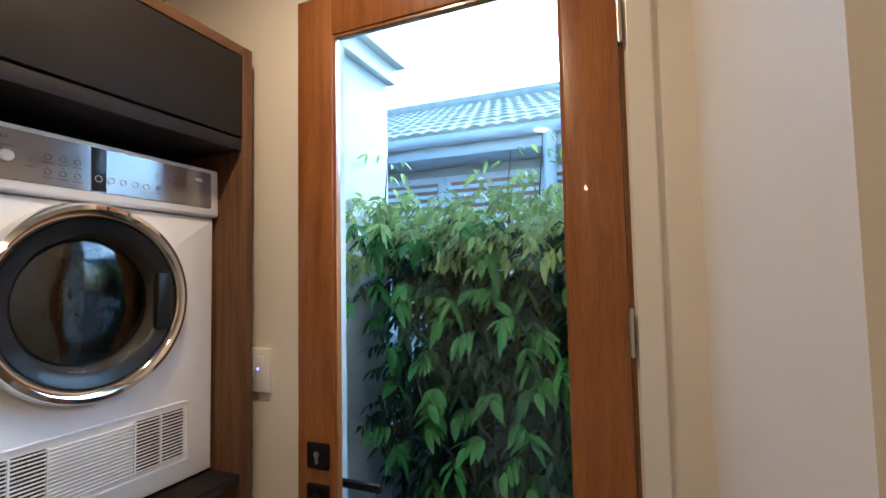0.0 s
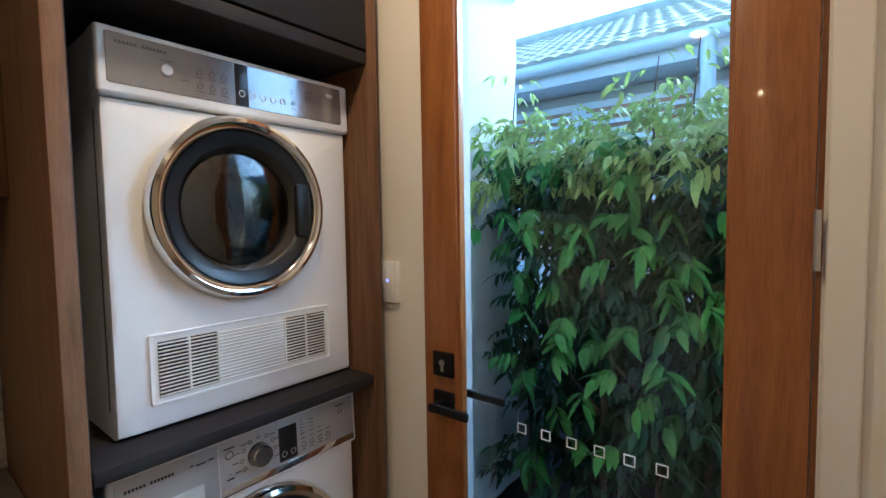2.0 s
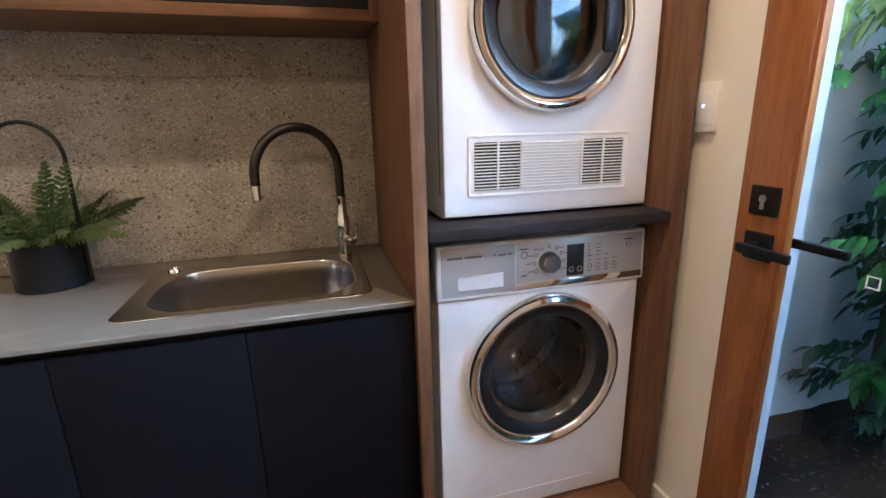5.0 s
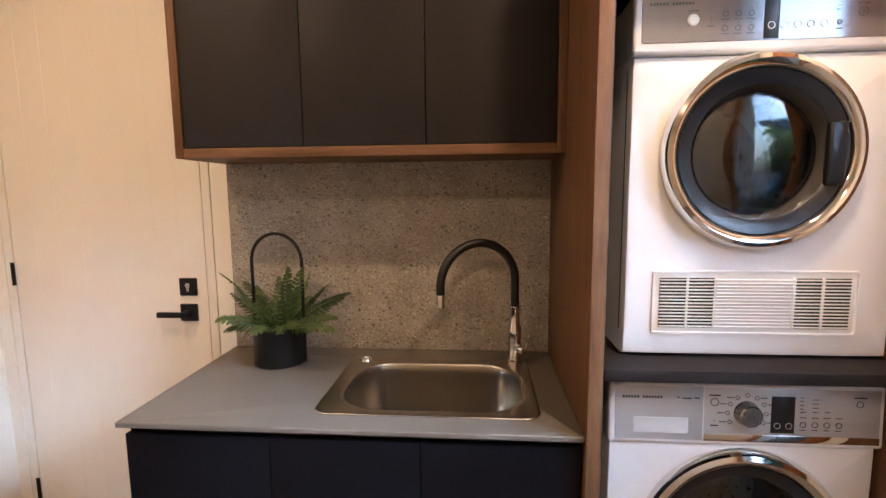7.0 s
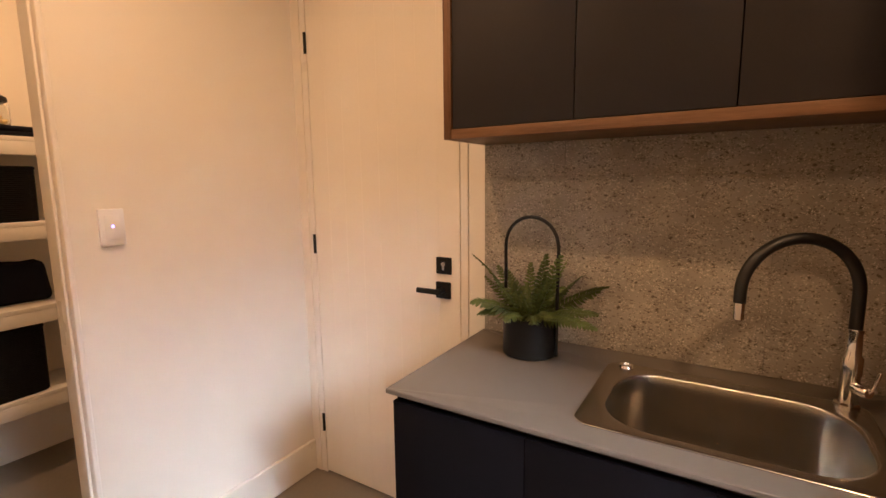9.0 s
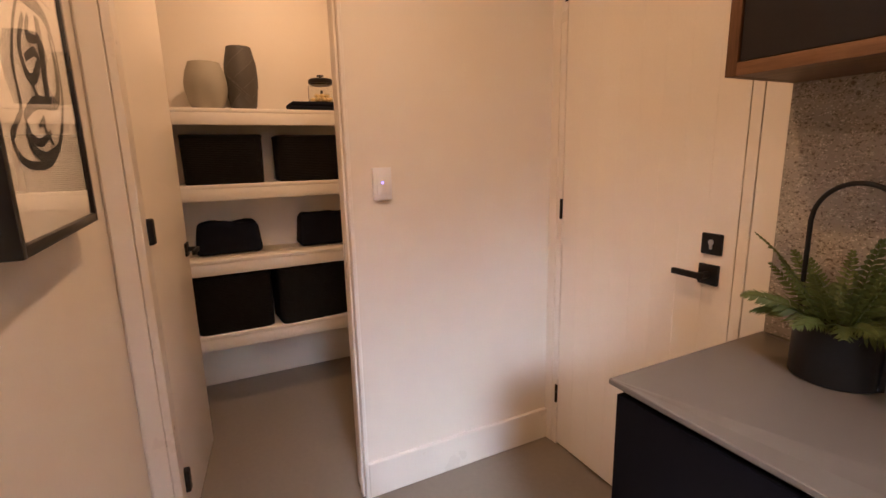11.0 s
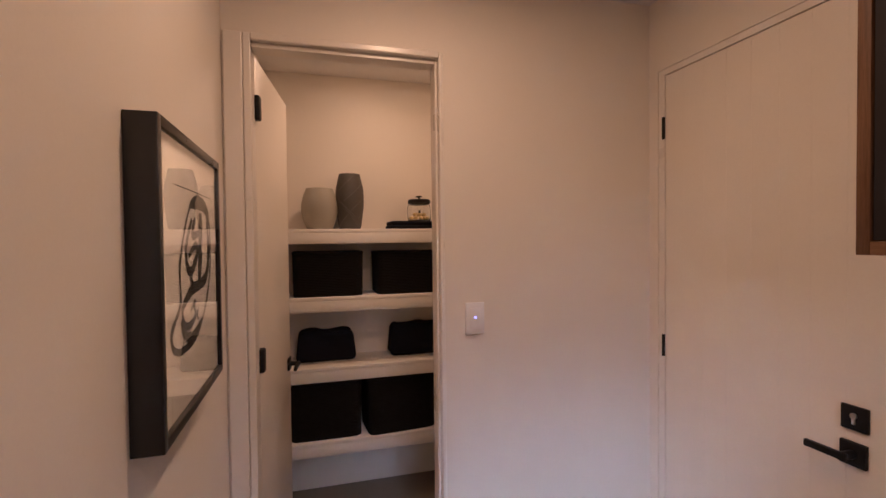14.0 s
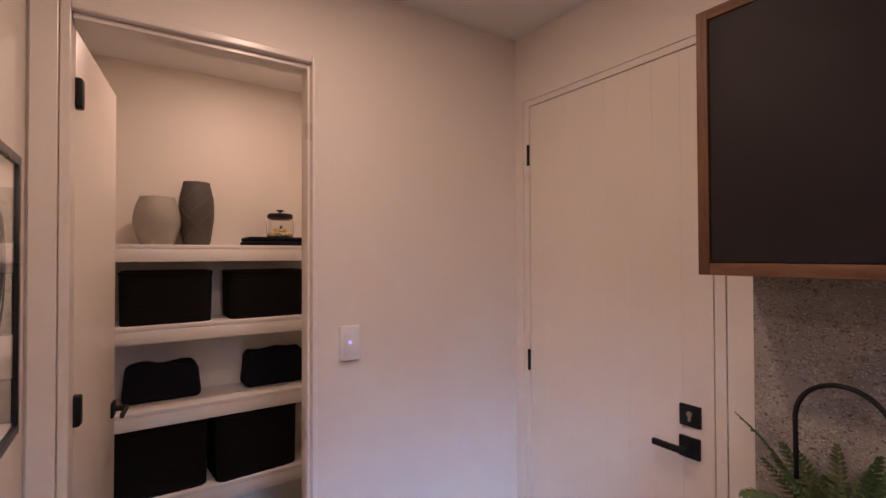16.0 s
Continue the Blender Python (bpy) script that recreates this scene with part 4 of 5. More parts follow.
    # dark liner, shade of the door gap put into its colour
    part("cavity_shade_liner", lathe([(0.183, 0.0), (0.183, -0.05), (0.160, -0.03)], pose(cx, yf, cz) @ FACE_S, 48), DARKIN, d)
    part("service_flap", box(x0 + 0.12, yf - 0.0012, 0.195, x1 - 0.12, yf, 0.198), APPLP, d)
    return d


washer()


# ---- splashback ----
def splashback():
    s = thing("splashback", "grey exposed-aggregate tile splashback behind the sink", "splashback")
    part("grout_bed", box(0.001, 0.0015, 0.9005, 1.1465, NY - 0.002, 1.5725), GROUT, s)
    xs, zs = (0.0, 0.289, 0.857, 1.1468), (0.901, 1.458, 1.5725)
    for a, b in zip(xs, xs[1:]):
        for c, d in zip(zs, zs[1:]):
            part("tile", box(a + 0.0006, 0.0, c + 0.0006, b - 0.0006, 0.010, d - 0.0006, 0.0004, 1), SPLASH, s)


splashback()


# ---- switches ----
def switch_plate(name, label, m):
    s = thing(name, label, "light switch")
    s.matrix_basis = m
    part("plate", box(-0.037, -0.013, -0.060, 0.037, 0, 0.060, 0.0015), APPLP, s)
    part("button", box(-0.022, -0.0150, -0.040, 0.022, -0.0125, 0.040, 0.001), APPLP, s)
    part("indicator", lathe([(0, 0.0012), (0.004, 0.0012), (0.0045, 0)], pose(0.0, -0.0150, 0.004) @ FACE_S, 16), LEDV, s, "small violet indicator light")
    return s


LEDV = glow("violet_indicator", (0.30, 0.22, 1.0), 0.7)
switch_plate("light_switch", "white push-button light switch with a violet indicator", pose(WX, -0.775, 1.311, 0, 0, 90))
switch_plate("light_switch", "white push-button light switch beside the garden door", pose(EX, -0.602, 1.332, 0, 0, -90))


# ---- downlight fittings ----
LAMPG = glow("lamp_lens", (1.0, 0.80, 0.55), 3.0)
for lx, ly, lz, lw in LAMPS:
    d = thing("downlight", "small round white recessed ceiling downlight, lit", "ceiling light", "ceiling downlights")
    d.location = (lx, ly, lz + 0.008)
    part("trim_ring", lathe([(0.047, -0.001), (0.047, -0.006), (0.054, -0.005), (0.058, 0.0)], None, 40), GLOSS, d)
    part("lens", lathe([(0, -0.0015), (0.046, -0.0015), (0.047, -0.001)], None, 32), LAMPG, d, "glowing warm lens")


# ---- potted fern ----
def frond(length, lift, droop, rnd, n=17, width=0.040):
    """Fern frond along +x: midrib and overlapping lance-shaped leaflets, broad below and tapering to the tip."""
    bm = bmesh.new()
    def at(t):
        return Vector((length * (t - 0.10 * t * t * droop), 0, length * (lift * t - droop * t * t)))
    pts = [at(k / 12) for k in range(13)]
    tube(pts, [0.0019 * (1 - 0.75 * k / 12) for k in range(13)], 5, bm=bm)
    step = length * 0.88 / n * math.hypot(1, lift * 0.6)
    for k in range(n):
        t = 0.10 + 0.89 * k / (n - 1)
        p, q = at(t), at(t + 0.02)
        d = (q - p).normalized()
        w = width * min(1.0, 0.55 + 2.0 * t) * (1.04 - t) ** 0.55
        hw = step * 0.56
        for side in (-1, 1):
            sv = (Vector((0, side, 0)) + d * rnd.uniform(0.35, 0.75)).normalized()
            up = (d.cross(sv) * side).normalized()
            tilt = up * w * rnd.uniform(-0.30, -0.05)
            spine = [p, p + sv * w * 0.35 + up * w * 0.10, p + sv * w * 0.72 + tilt * 0.5, p + sv * w + d * w * 0.10 + tilt]
            half = (hw * 0.75, hw, hw * 0.72, 0.0)
            left = [bm.verts.new(c - d * h + up * h * 0.25) for c, h in zip(spine, half)]
            mids = [bm.verts.new(c) for c in spine[:3]]
            right = [bm.verts.new(c + d * h + up * h * 0.25) for c, h in zip(spine[:3], half)]
            for i in range(2):
                bm.faces.new((left[i], mids[i], mids[i + 1], left[i + 1]))
                bm.faces.new((mids[i], right[i], right[i + 1], mids[i + 1]))
            bm.faces.new((left[2], mids[2], left[3]))
            bm.faces.new((mids[2], right[2], left[3]))
    return bm


def potted_fern():
    cx, cy = 0.230, -0.137
    p = thing("potted_fern", "green fern in a black cylindrical pot with an arched handle", "plant", at=(cx, cy, 0.9005))
    part("pot", lathe([(0, 0), (0.083, 0), (0.086, 0.003), (0.086, 0.126), (0.0835, 0.128), (0.081, 0.126), (0.081, 0.108), (0, 0.106)], None, 64), BLACKM, p, "matte black cylindrical pot")
    pts = [(-0.0890, 0, 0.004), (-0.0890, 0, 0.15), (-0.0905, 0, 0.345)] + [tuple(v) for v in arc((0, 0, 0.345), 0.0895, 180, 0, 24, (1, 0, 0), (0, 0, 1))][1:-1] + [(0.0905, 0, 0.345), (0.0890, 0, 0.15), (0.0890, 0, 0.004)]
    part("handle", turned(tube(pts, 0.0055, 10), Matrix.Rotation(radians(-6), 4, "Z")), BLACKM, p, "arched black metal handle")
    part("potting_soil", lathe([(0, 0.114), (0.05, 0.115), (0.0805, 0.112)], None, 24), SOIL, p)
    rnd = random.Random(4)
    # upright fronds in the middle
    for k in range(15):
        a = k * 137.5 + rnd.uniform(-14, 14)
        f = part("frond", frond(rnd.uniform(0.070, 0.115), rnd.uniform(1.4, 2.5), rnd.uniform(0.2, 0.5), rnd, 15, rnd.uniform(0.036, 0.048)), FERN, p)
        f.matrix_basis = pose(0.025 * math.cos(radians(a)), 0.025 * math.sin(radians(a)), 0.106, rnd.uniform(-35, 35), 0, a)
    # spreading fronds: heading, length, lift, droop
    for a, ln, lift, droop in ((184, 0.235, 1.28, 0.36), (205, 0.165, 0.95, 0.55), (160, 0.15, 1.0, 0.45), (228, 0.145, 0.88, 0.62), (256, 0.125, 0.95, 0.70),
                               (295, 0.145, 0.84, 0.60), (318, 0.165, 0.92, 0.52), (338, 0.245, 0.60, 0.40), (352, 0.215, 0.80, 0.40), (8, 0.205, 1.15, 0.45), (24, 0.17, 1.35, 0.40), (60, 0.11, 1.3, 0.5), (120, 0.11, 1.2, 0.5)):
        f = part("frond", frond(ln, lift, droop, rnd, 18, rnd.uniform(0.046, 0.064) if ln < 0.21 else 0.042), FERN, p)
        f.matrix_basis = pose(0.03 * math.cos(radians(a)), 0.03 * math.sin(radians(a)), 0.108, rnd.uniform(-50, 50) if ln < 0.21 else 38, 0, a)
    return p


potted_fern()


# ---- picture ----
def framed_picture():
    x0, x1, z0, z1, yw, yf = -0.622, -0.114, 1.281, 1.818, SY, -1.603
    p = thing("framed_picture", "abstract black brush drawing in a deep black wall frame", "picture")
    w = 0.018
    for nm, b in (("frame_side", box(x0, yw, z0, x0 + w, yf, z1, 0.0012)), ("frame_side", box(x1 - w, yw, z0, x1, yf, z1, 0.0012)),
                  ("frame_side", box(x0 + w, yw, z1 - w, x1 - w, yf, z1, 0.0012)), ("frame_side", box(x0 + w, yw, z0, x1 - w, yf, z0 + w, 0.0012))):
        part(nm, b, BLACKP, p, "deep black frame bar")
    yp = yf - 0.012
    part("paper", box(x0 + w, yw + 0.004, z0 + w, x1 - w, yp, z1 - w), PAPER, p, "off-white drawing paper")
    g = part("pane", box(x0 + w, yf - 0.007, z0 + w, x1 - w, yf - 0.004, z1 - w), PANE, p, "glossy glazing")
    g.visible_shadow = False
    cx, cz = -0.36, 1.55
    def stroke(points, r, name="brush_stroke"):
        pts = []
        for i in range(len(points) - 1):
            q = [Vector((-points[max(0, min(len(points) - 1, i + j))][0], 0, points[max(0, min(len(points) - 1, i + j))][1])) for j in (-1, 0, 1, 2)]
            for s in range(6):
                t = s / 6
                pts.append(0.5 * ((2 * q[1]) + (q[2] - q[0]) * t + (2 * q[0] - 5 * q[1] + 4 * q[2] - q[3]) * t * t + (3 * q[1] - q[0] - 3 * q[2] + q[3]) * t ** 3))
        pts.append(Vector((-points[-1][0], 0, points[-1][1])))
        n = len(pts)
        bm = bmesh.new()
        prev = None
        for i, c in enumerate(pts):
            d = (pts[min(n - 1, i + 1)] - pts[max(0, i - 1)]).normalized()
            nrm = Vector((-d.z, 0, d.x))
            rr = r * (0.55 + 0.45 * math.sin(math.pi * i / (n - 1))) * (1 + 0.25 * noise.noise((c.x * 60, c.z * 60, r * 900)))
            base = Vector((cx, yp + 0.0004 + stroke.layer * 0.00012, cz))
            pair = (bm.verts.new(base + c + nrm * rr), bm.verts.new(base + c - nrm * rr))
            if prev:
                bm.faces.new((prev[1], prev[0], pair[0], pair[1]))
            prev = pair
        stroke.layer += 1
        part(name, bm, ARTINK, p, smooth=False)
    stroke.layer = 0
    stroke([(0.0, 0.151), (-0.057, 0.089), (-0.097, 0.019), (-0.097, -0.047), (-0.134, -0.076), (-0.162, -0.101), (-0.138, -0.13), (-0.073, -0.14), (0.025, -0.13), (0.105, -0.088), (0.16, -0.025), (0.18, 0.04), (0.17, 0.113), (0.127, 0.151), (0.061, 0.154)], 0.0075)
    stroke([(-0.008, 0.141), (0.061, 0.151), (0.138, 0.14), (0.166, 0.108)], 0.016)
    stroke([(0.0, 0.112), (-0.048, 0.057), (-0.04, 0.015), (-0.005, 0.007), (0.044, 0.042), (0.028, 0.058), (-0.032, 0.037)], 0.011)
    stroke([(0.079, 0.128), (0.075, 0.066), (0.057, -0.025)], 0.02)
    stroke([(0.144, 0.113), (0.157, 0.041), (0.116, -0.018), (-0.016, -0.033), (-0.089, -0.061)], 0.013)
    stroke([(-0.092, -0.056), (-0.073, -0.093), (-0.024, -0.1), (0.044, -0.079)], 0.008)
    stroke([(-0.097, -0.082), (-0.073, -0.113), (-0.008, -0.125), (0.088, -0.101)], 0.01)
    stroke([(-0.024, -0.074), (0.012, -0.058), (0.008, -0.073), (0.044, -0.102)], 0.006)
    stroke([(0.025, 0.117), (0.0, 0.079), (0.072, 0.087)], 0.009)
    stroke([(-0.024, 0.004), (0.008, -0.029), (0.072, -0.027), (0.131, -0.019)], 0.009)
    stroke([(-0.138, 0.169), (0.008, 0.17), (0.189, 0.169)], 0.0012)
    return p


framed_picture()


# ---- linen closet ----
SX = -2.10                                         # front edge of the shelves
TOPS = (1.682, 1.281, 0.868, 0.430)
for z in TOPS:
    s = thing("closet_shelf", "white painted closet shelf with a deep front lip", "shelf", "closet shelves")
    part("board", box(CBX, SY, z - 0.022, SX, CNY, z, 0.002), SHELFW, s)
    part("front_lip", box(SX - 0.020, SY + 0.0005, z - 0.086, SX - 0.001, CNY - 0.0005, z - 0.0222, 0.002), SHELFW, s)


def basket(name, x0, y0, x1, y1, z, h, label, rot=0.0):
    """Woven box basket: wound strands over uprights, thick rim, dark lining."""
    cx, cy = (x0 + x1) / 2, (y0 + y1) / 2
    b = thing(name, label, "basket", "closet baskets", at=(cx, cy, z))
    b.rotation_euler = (0, 0, radians(rot))
    hx, hy = (x1 - x0) / 2, (y1 - y0) / 2
    n = int(h / 0.0095)
    body = None
    for k in range(n):
        zz = 0.007 + (h - 0.014) * k / (n - 1)
        ring = []
        grow = 1.0 - 0.02 * (1 - zz / h) ** 2
        base = rrect(-hx * grow, -hy * grow, hx * grow, hy * grow, 0.034, zz, 4)
        for i, q in enumerate(base):
            nx = base[(i + 1) % len(base)]
            steps = max(1, int((Vector(nx) - Vector(q)).length / 0.030))
            for s in range(steps):
                v = Vector(q).lerp(Vector(nx), s / steps)
                off = 0.0009 * (1 if (len(ring) + k) % 2 else -1)
                d = Vector((v.x / hx, v.y / hy, 0))
                d = d.normalized() if d.length else d
                ring.append(v + d * off)
        body = tube(ring, 0.0068, 5, bm=body, closed=True)
    part("weave", body, WICKER, b)
    part("lining", loft([rrect(-hx + 0.006, -hy + 0.006, hx - 0.006, hy - 0.006, 0.02, 0.004, 3), rrect(-hx + 0.006, -hy + 0.006, hx - 0.006, hy - 0.006, 0.02, h - 0.012, 3),
                         rrect(-hx + 0.010, -hy + 0.010, hx - 0.010, hy - 0.010, 0.02, h - 0.012, 3), rrect(-hx + 0.010, -hy + 0.010, hx - 0.010, hy - 0.010, 0.02, 0.012, 3)], True, True), TOWEL, b)
    part("rim", tube(rrect(-hx, -hy, hx, hy, 0.034, h - 0.004, 4), 0.010, 8, closed=True), WICKER, b)
    return b


basket("storage_basket", -2.40, -1.475, -2.135, -1.075, TOPS[1], 0.262, "black woven storage basket on the second shelf")
basket("storage_basket", -2.40, -0.985, -2.135, -0.585, TOPS[1], 0.258, "black woven storage basket on the second shelf")
basket("storage_basket", -2.40, -1.500, -2.130, -1.095, TOPS[3], 0.335, "tall black woven basket on the lowest shelf")
basket("storage_basket", -2.39, -1.060, -2.120, -0.640, TOPS[3], 0.335, "tall black woven basket turned slightly on the lowest shelf", 5.0)


def folded_towels(y0, y1, z, h, label, seed):
    rnd = random.Random(seed)
    t = thing("folded_towel", label, "towel", "folded towels", at=(-2.325, (y0 + y1) / 2, z))
    n = 1
    hy = (y1 - y0) / 2
    zz = 0.0
    for k in range(n):
        hh = h / n
        w = hy * (1 - 0.035 * k - rnd.uniform(0, 0.03))
        b = box(-0.085, -w, zz + 0.0005, 0.095, w, zz + hh, 0.030, 4)
        bmesh.ops.subdivide_edges(b, edges=[e for e in b.edges if e.calc_length() > 0.08], cuts=6, use_grid_fill=True)
        for v in b.verts:
            lift = (v.co.z - zz) / hh
            v.co.y *= 1 - 0.10 * lift
            v.co.x *= 1 - 0.12 * lift
            if v.co.z > zz + 0.004:
                v.co.z += 0.030 * lift * noise.noise((v.co.x * 9 + seed, v.co.y * 9, k * 3.1))
                v.co.x += 0.018 * noise.noise((v.co.y * 14, v.co.z * 14 + seed, k))
        part("fold", b, TOWEL, t)
        zz += hh - 0.010
    return t


folded_towels(-1.475, -1.105, TOPS[2], 0.180, "thick folded navy towel, slightly slumped", 3)
folded_towels(-0.895, -0.540, TOPS[2], 0.200, "thick folded navy towel, neatly squared", 8)

ZT = TOPS[0] + 0.0005
v1 = thing("vase", "squat pale sage ceramic vase on the top shelf", "vase", at=(-2.255, -1.318, ZT))
part("vessel", lathe([(0, 0), (0.070, 0), (0.078, 0.006), (0.096, 0.05), (0.109, 0.105), (0.109, 0.145), (0.098, 0.20), (0.082, 0.240), (0.080, 0.248), (0.076, 0.246), (0.078, 0.235), (0.092, 0.19), (0.09, 0.05), (0, 0.02)], None, 56), CERAM, v1)
v2 = thing("vase", "tall charcoal ceramic vase with carved lines", "vase", at=(-2.265, -1.135, ZT))
prof = [(0, 0), (0.058, 0), (0.066, 0.006), (0.076, 0.06), (0.086, 0.15), (0.087, 0.20), (0.080, 0.27), (0.066, 0.335), (0.064, 0.342), (0.059, 0.340), (0.060, 0.33), (0.07, 0.2), (0.06, 0.03), (0, 0.02)]
part("vessel", lathe(prof, None, 56), CERAD, v2)


def carved(parent):
    """Fine raised lines sweeping round the vase in slanting bands."""
    heights = [p[1] for p in prof[2:8]]
    radii = [p[0] for p in prof[2:8]]
    for k in range(22):
        a0, tilt, z0 = k * 33.0, (1 if k % 2 else -1) * 1.5, 0.02 + 0.30 * ((k * 7) % 22) / 22
        pts = []
        for s in range(9):
            z = min(0.325, max(0.012, z0 + tilt * 0.035 * (s - 4) / 4))
            r = float(np.interp(z, heights, radii)) + 0.0006
            a = radians(a0 + 80 * s / 8)
            pts.append((r * math.cos(a), r * math.sin(a), z))
        part("carved_line", tube(pts, 0.0015, 5), CERAL, parent)


carved(v2)

cloth = thing("folded_cloth", "folded dark navy cloth lying on the top shelf", "cloth", at=(-2.235, -0.735, ZT))
for k in range(2):
    b = box(-0.115, -0.165 + 0.006 * k, 0.0005 + 0.024 * k, 0.118, 0.185, 0.024 + 0.024 * k, 0.011, 4)
    part("fold", b, TOWEL, cloth)
jar = thing("glass_jar", "clear glass jar of yellow soaps with a black lid", "jar", at=(-2.225, -0.700, ZT + 0.0485))
jg = part("jar_wall", lathe([(0, 0), (0.066, 0), (0.074, 0.006), (0.077, 0.03), (0.077, 0.085), (0.070, 0.105), (0.064, 0.112), (0.061, 0.110), (0.067, 0.102), (0.073, 0.084), (0.073, 0.03), (0.068, 0.008), (0, 0.006)], None, 48), JARG, jar, "clear glass wall")
jg.visible_shadow = False
lid = part("lid", lathe([(0, 0.104), (0.058, 0.104), (0.060, 0.1125), (0.071, 0.113), (0.073, 0.118), (0.071, 0.134), (0.062, 0.140), (0.012, 0.143), (0, 0.143)], None, 40), BLACKM, jar, "black metal lid")
part("knob", lathe([(0, 0.142), (0.006, 0.142), (0.006, 0.152), (0.021, 0.155), (0.022, 0.159), (0.016, 0.163), (0, 0.164)], None, 24), BLACKM, lid, "black lid knob")
rnd = random.Random(11)
for k in range(14):
    a, rr, lay = k * 2.4, (0.050 if k < 9 else 0.028), (0 if k < 9 else 1)
    one = bmesh.new()
    bmesh.ops.create_uvsphere(one, u_segments=12, v_segments=8, radius=0.016)
    turned(one, pose(rr * math.cos(a), rr * math.sin(a), 0.019 + 0.022 * lay, rnd.uniform(-30, 30), rnd.uniform(-30, 30), rnd.uniform(0, 180)) @ Matrix.Diagonal((1.25, 0.9, 0.75, 1)))
    part("soap", one, SOAP, jar, "small yellow soap")
label = box(-0.0, 0.0, 0.048, 0.0006, 0.014, 0.066)
part("jar_mark", turned(label, pose(0.0762, -0.022, 0)), INK, jar)


# ---- garden ----
def ground():
    bm = bmesh.new()
    bmesh.ops.create_grid(bm, x_segments=110, y_segments=110, size=1.0)
    for v in bm.verts:
        u, w = v.co.x, v.co.y
        x, y = 3.6 + 3.0 * u + 900 * u ** 9, -1.0 + 4.0 * w + 900 * w ** 9
        z = -0.055
        if 2.1 < x < 6 and -5 < y < 3:
            z += 0.020 * noise.noise((x * 3, y * 3, 0)) + 0.012 * noise.noise((x * 11, y * 11, 5))
        v.co = Vector((x, y, min(z, -0.03) if x > 2.0 else -0.10))
    setting("ground", bm, SOIL, "dark mulched garden soil", "ground", smooth=True)
    rnd = np.random.default_rng(5)
    n = 1700
    c = np.stack([rnd.uniform(2.12, 3.9, n), rnd.uniform(-2.6, -0.22, n), np.full(n, -0.040)], 1)
    a = rnd.uniform(0, math.tau, n)
    ln, wd = rnd.uniform(0.005, 0.016, n), rnd.uniform(0.003, 0.007, n)
    d, e = np.stack([np.cos(a), np.sin(a), rnd.uniform(-0.3, 0.3, n)], 1), np.stack([-np.sin(a), np.cos(a), 0 * a], 1)
    up = np.array([0, 0, 0.004])
    verts = np.stack([c - d * ln[:, None] - e * wd[:, None], c + d * ln[:, None] - e * wd[:, None] * 0.6, c + d * ln[:, None] * 0.9 + e * wd[:, None], c - d * ln[:, None] + e * wd[:, None] * 0.7, c + up + e * wd[:, None] * 0.1], 1).reshape(-1, 3)
    k = np.arange(n)[:, None] * 5
    faces = np.concatenate([k + [0, 1, 4], k + [1, 2, 4], k + [2, 3, 4], k + [3, 0, 4]]).tolist()
    me = bpy.data.meshes.new("mulch_chips")
    me.from_pydata(verts.tolist(), [], faces)
    me.materials.append(MULCH)
    tagged(new("mulch_chips", me), "scattered bark mulch chips on the soil", "mulch", kind="stuff")


MULCH = mat("bark_chip", (0.022, 0.018, 0.015), 0.9, vary=0.5, scale=9, fine=60)
ground()


def wing():
    w = thing("house_wing", "white rendered side wing of the house with fascia and gutter", "house")
    part("wall", box(EX + 0.161, -0.20, -0.12, 3.372, 0.30, 2.78, 0.004), RENDERW, w)
    part("fascia", box(EX + 0.161, -0.245, 2.78, 3.405, 0.30, 2.885, 0.004), EAVE, w, "pale painted fascia")
    part("gutter", box(EX + 0.161, -0.300, 2.885, 3.445, 0.30, 2.985, 0.010), EAVE, w, "pale painted gutter")
    part("roof_edge", box(EX + 0.161, -0.270, 2.985, 3.50, 0.30, 3.02, 0.004), EAVE, w)
    part("plinth", box(EX + 0.161, -0.207, -0.12, 3.378, -0.20, 0.06), RENDERW, w)
    return w


wing()


def leaflets(spots, dirs, lengths, widths, bend, seed):
    """Lance-shaped leaflets, folded along the midrib and drooping; one block of vertices and faces."""
    n = len(spots)
    rnd = np.random.default_rng(seed)
    d = dirs / np.linalg.norm(dirs, axis=1, keepdims=True)
    ref = np.tile([0.0, 0.0, 1.0], (n, 1)) + rnd.normal(0, 0.35, (n, 3))
    side = np.cross(d, ref)
    side /= np.linalg.norm(side, axis=1, keepdims=True) + 1e-9
    nrm = np.cross(side, d)
    prof_t = np.array([0.0, 0.18, 0.42, 0.68, 0.88, 1.0])
    prof_w = np.array([0.05, 0.68, 1.0, 0.84, 0.42, 0.0])
    rows = []
    for t, w in zip(prof_t, prof_w):
        mid = spots + d * (lengths * t)[:, None] - np.array([0, 0, 1.0]) * (bend * lengths * t * t)[:, None]
        hw = (widths * w * 0.5)[:, None]
        rows += [mid + side * hw + nrm * hw * 0.35, mid, mid - side * hw + nrm * hw * 0.35]
    verts = np.stack(rows, 1).reshape(-1, 3)
    base = np.arange(n)[:, None] * 18
    faces = []
    for s in range(5):
        o = s * 3
        faces += [base + [o, o + 1, o + 4, o + 3], base + [o + 1, o + 2, o + 5, o + 4]]
    return verts, np.concatenate(faces)


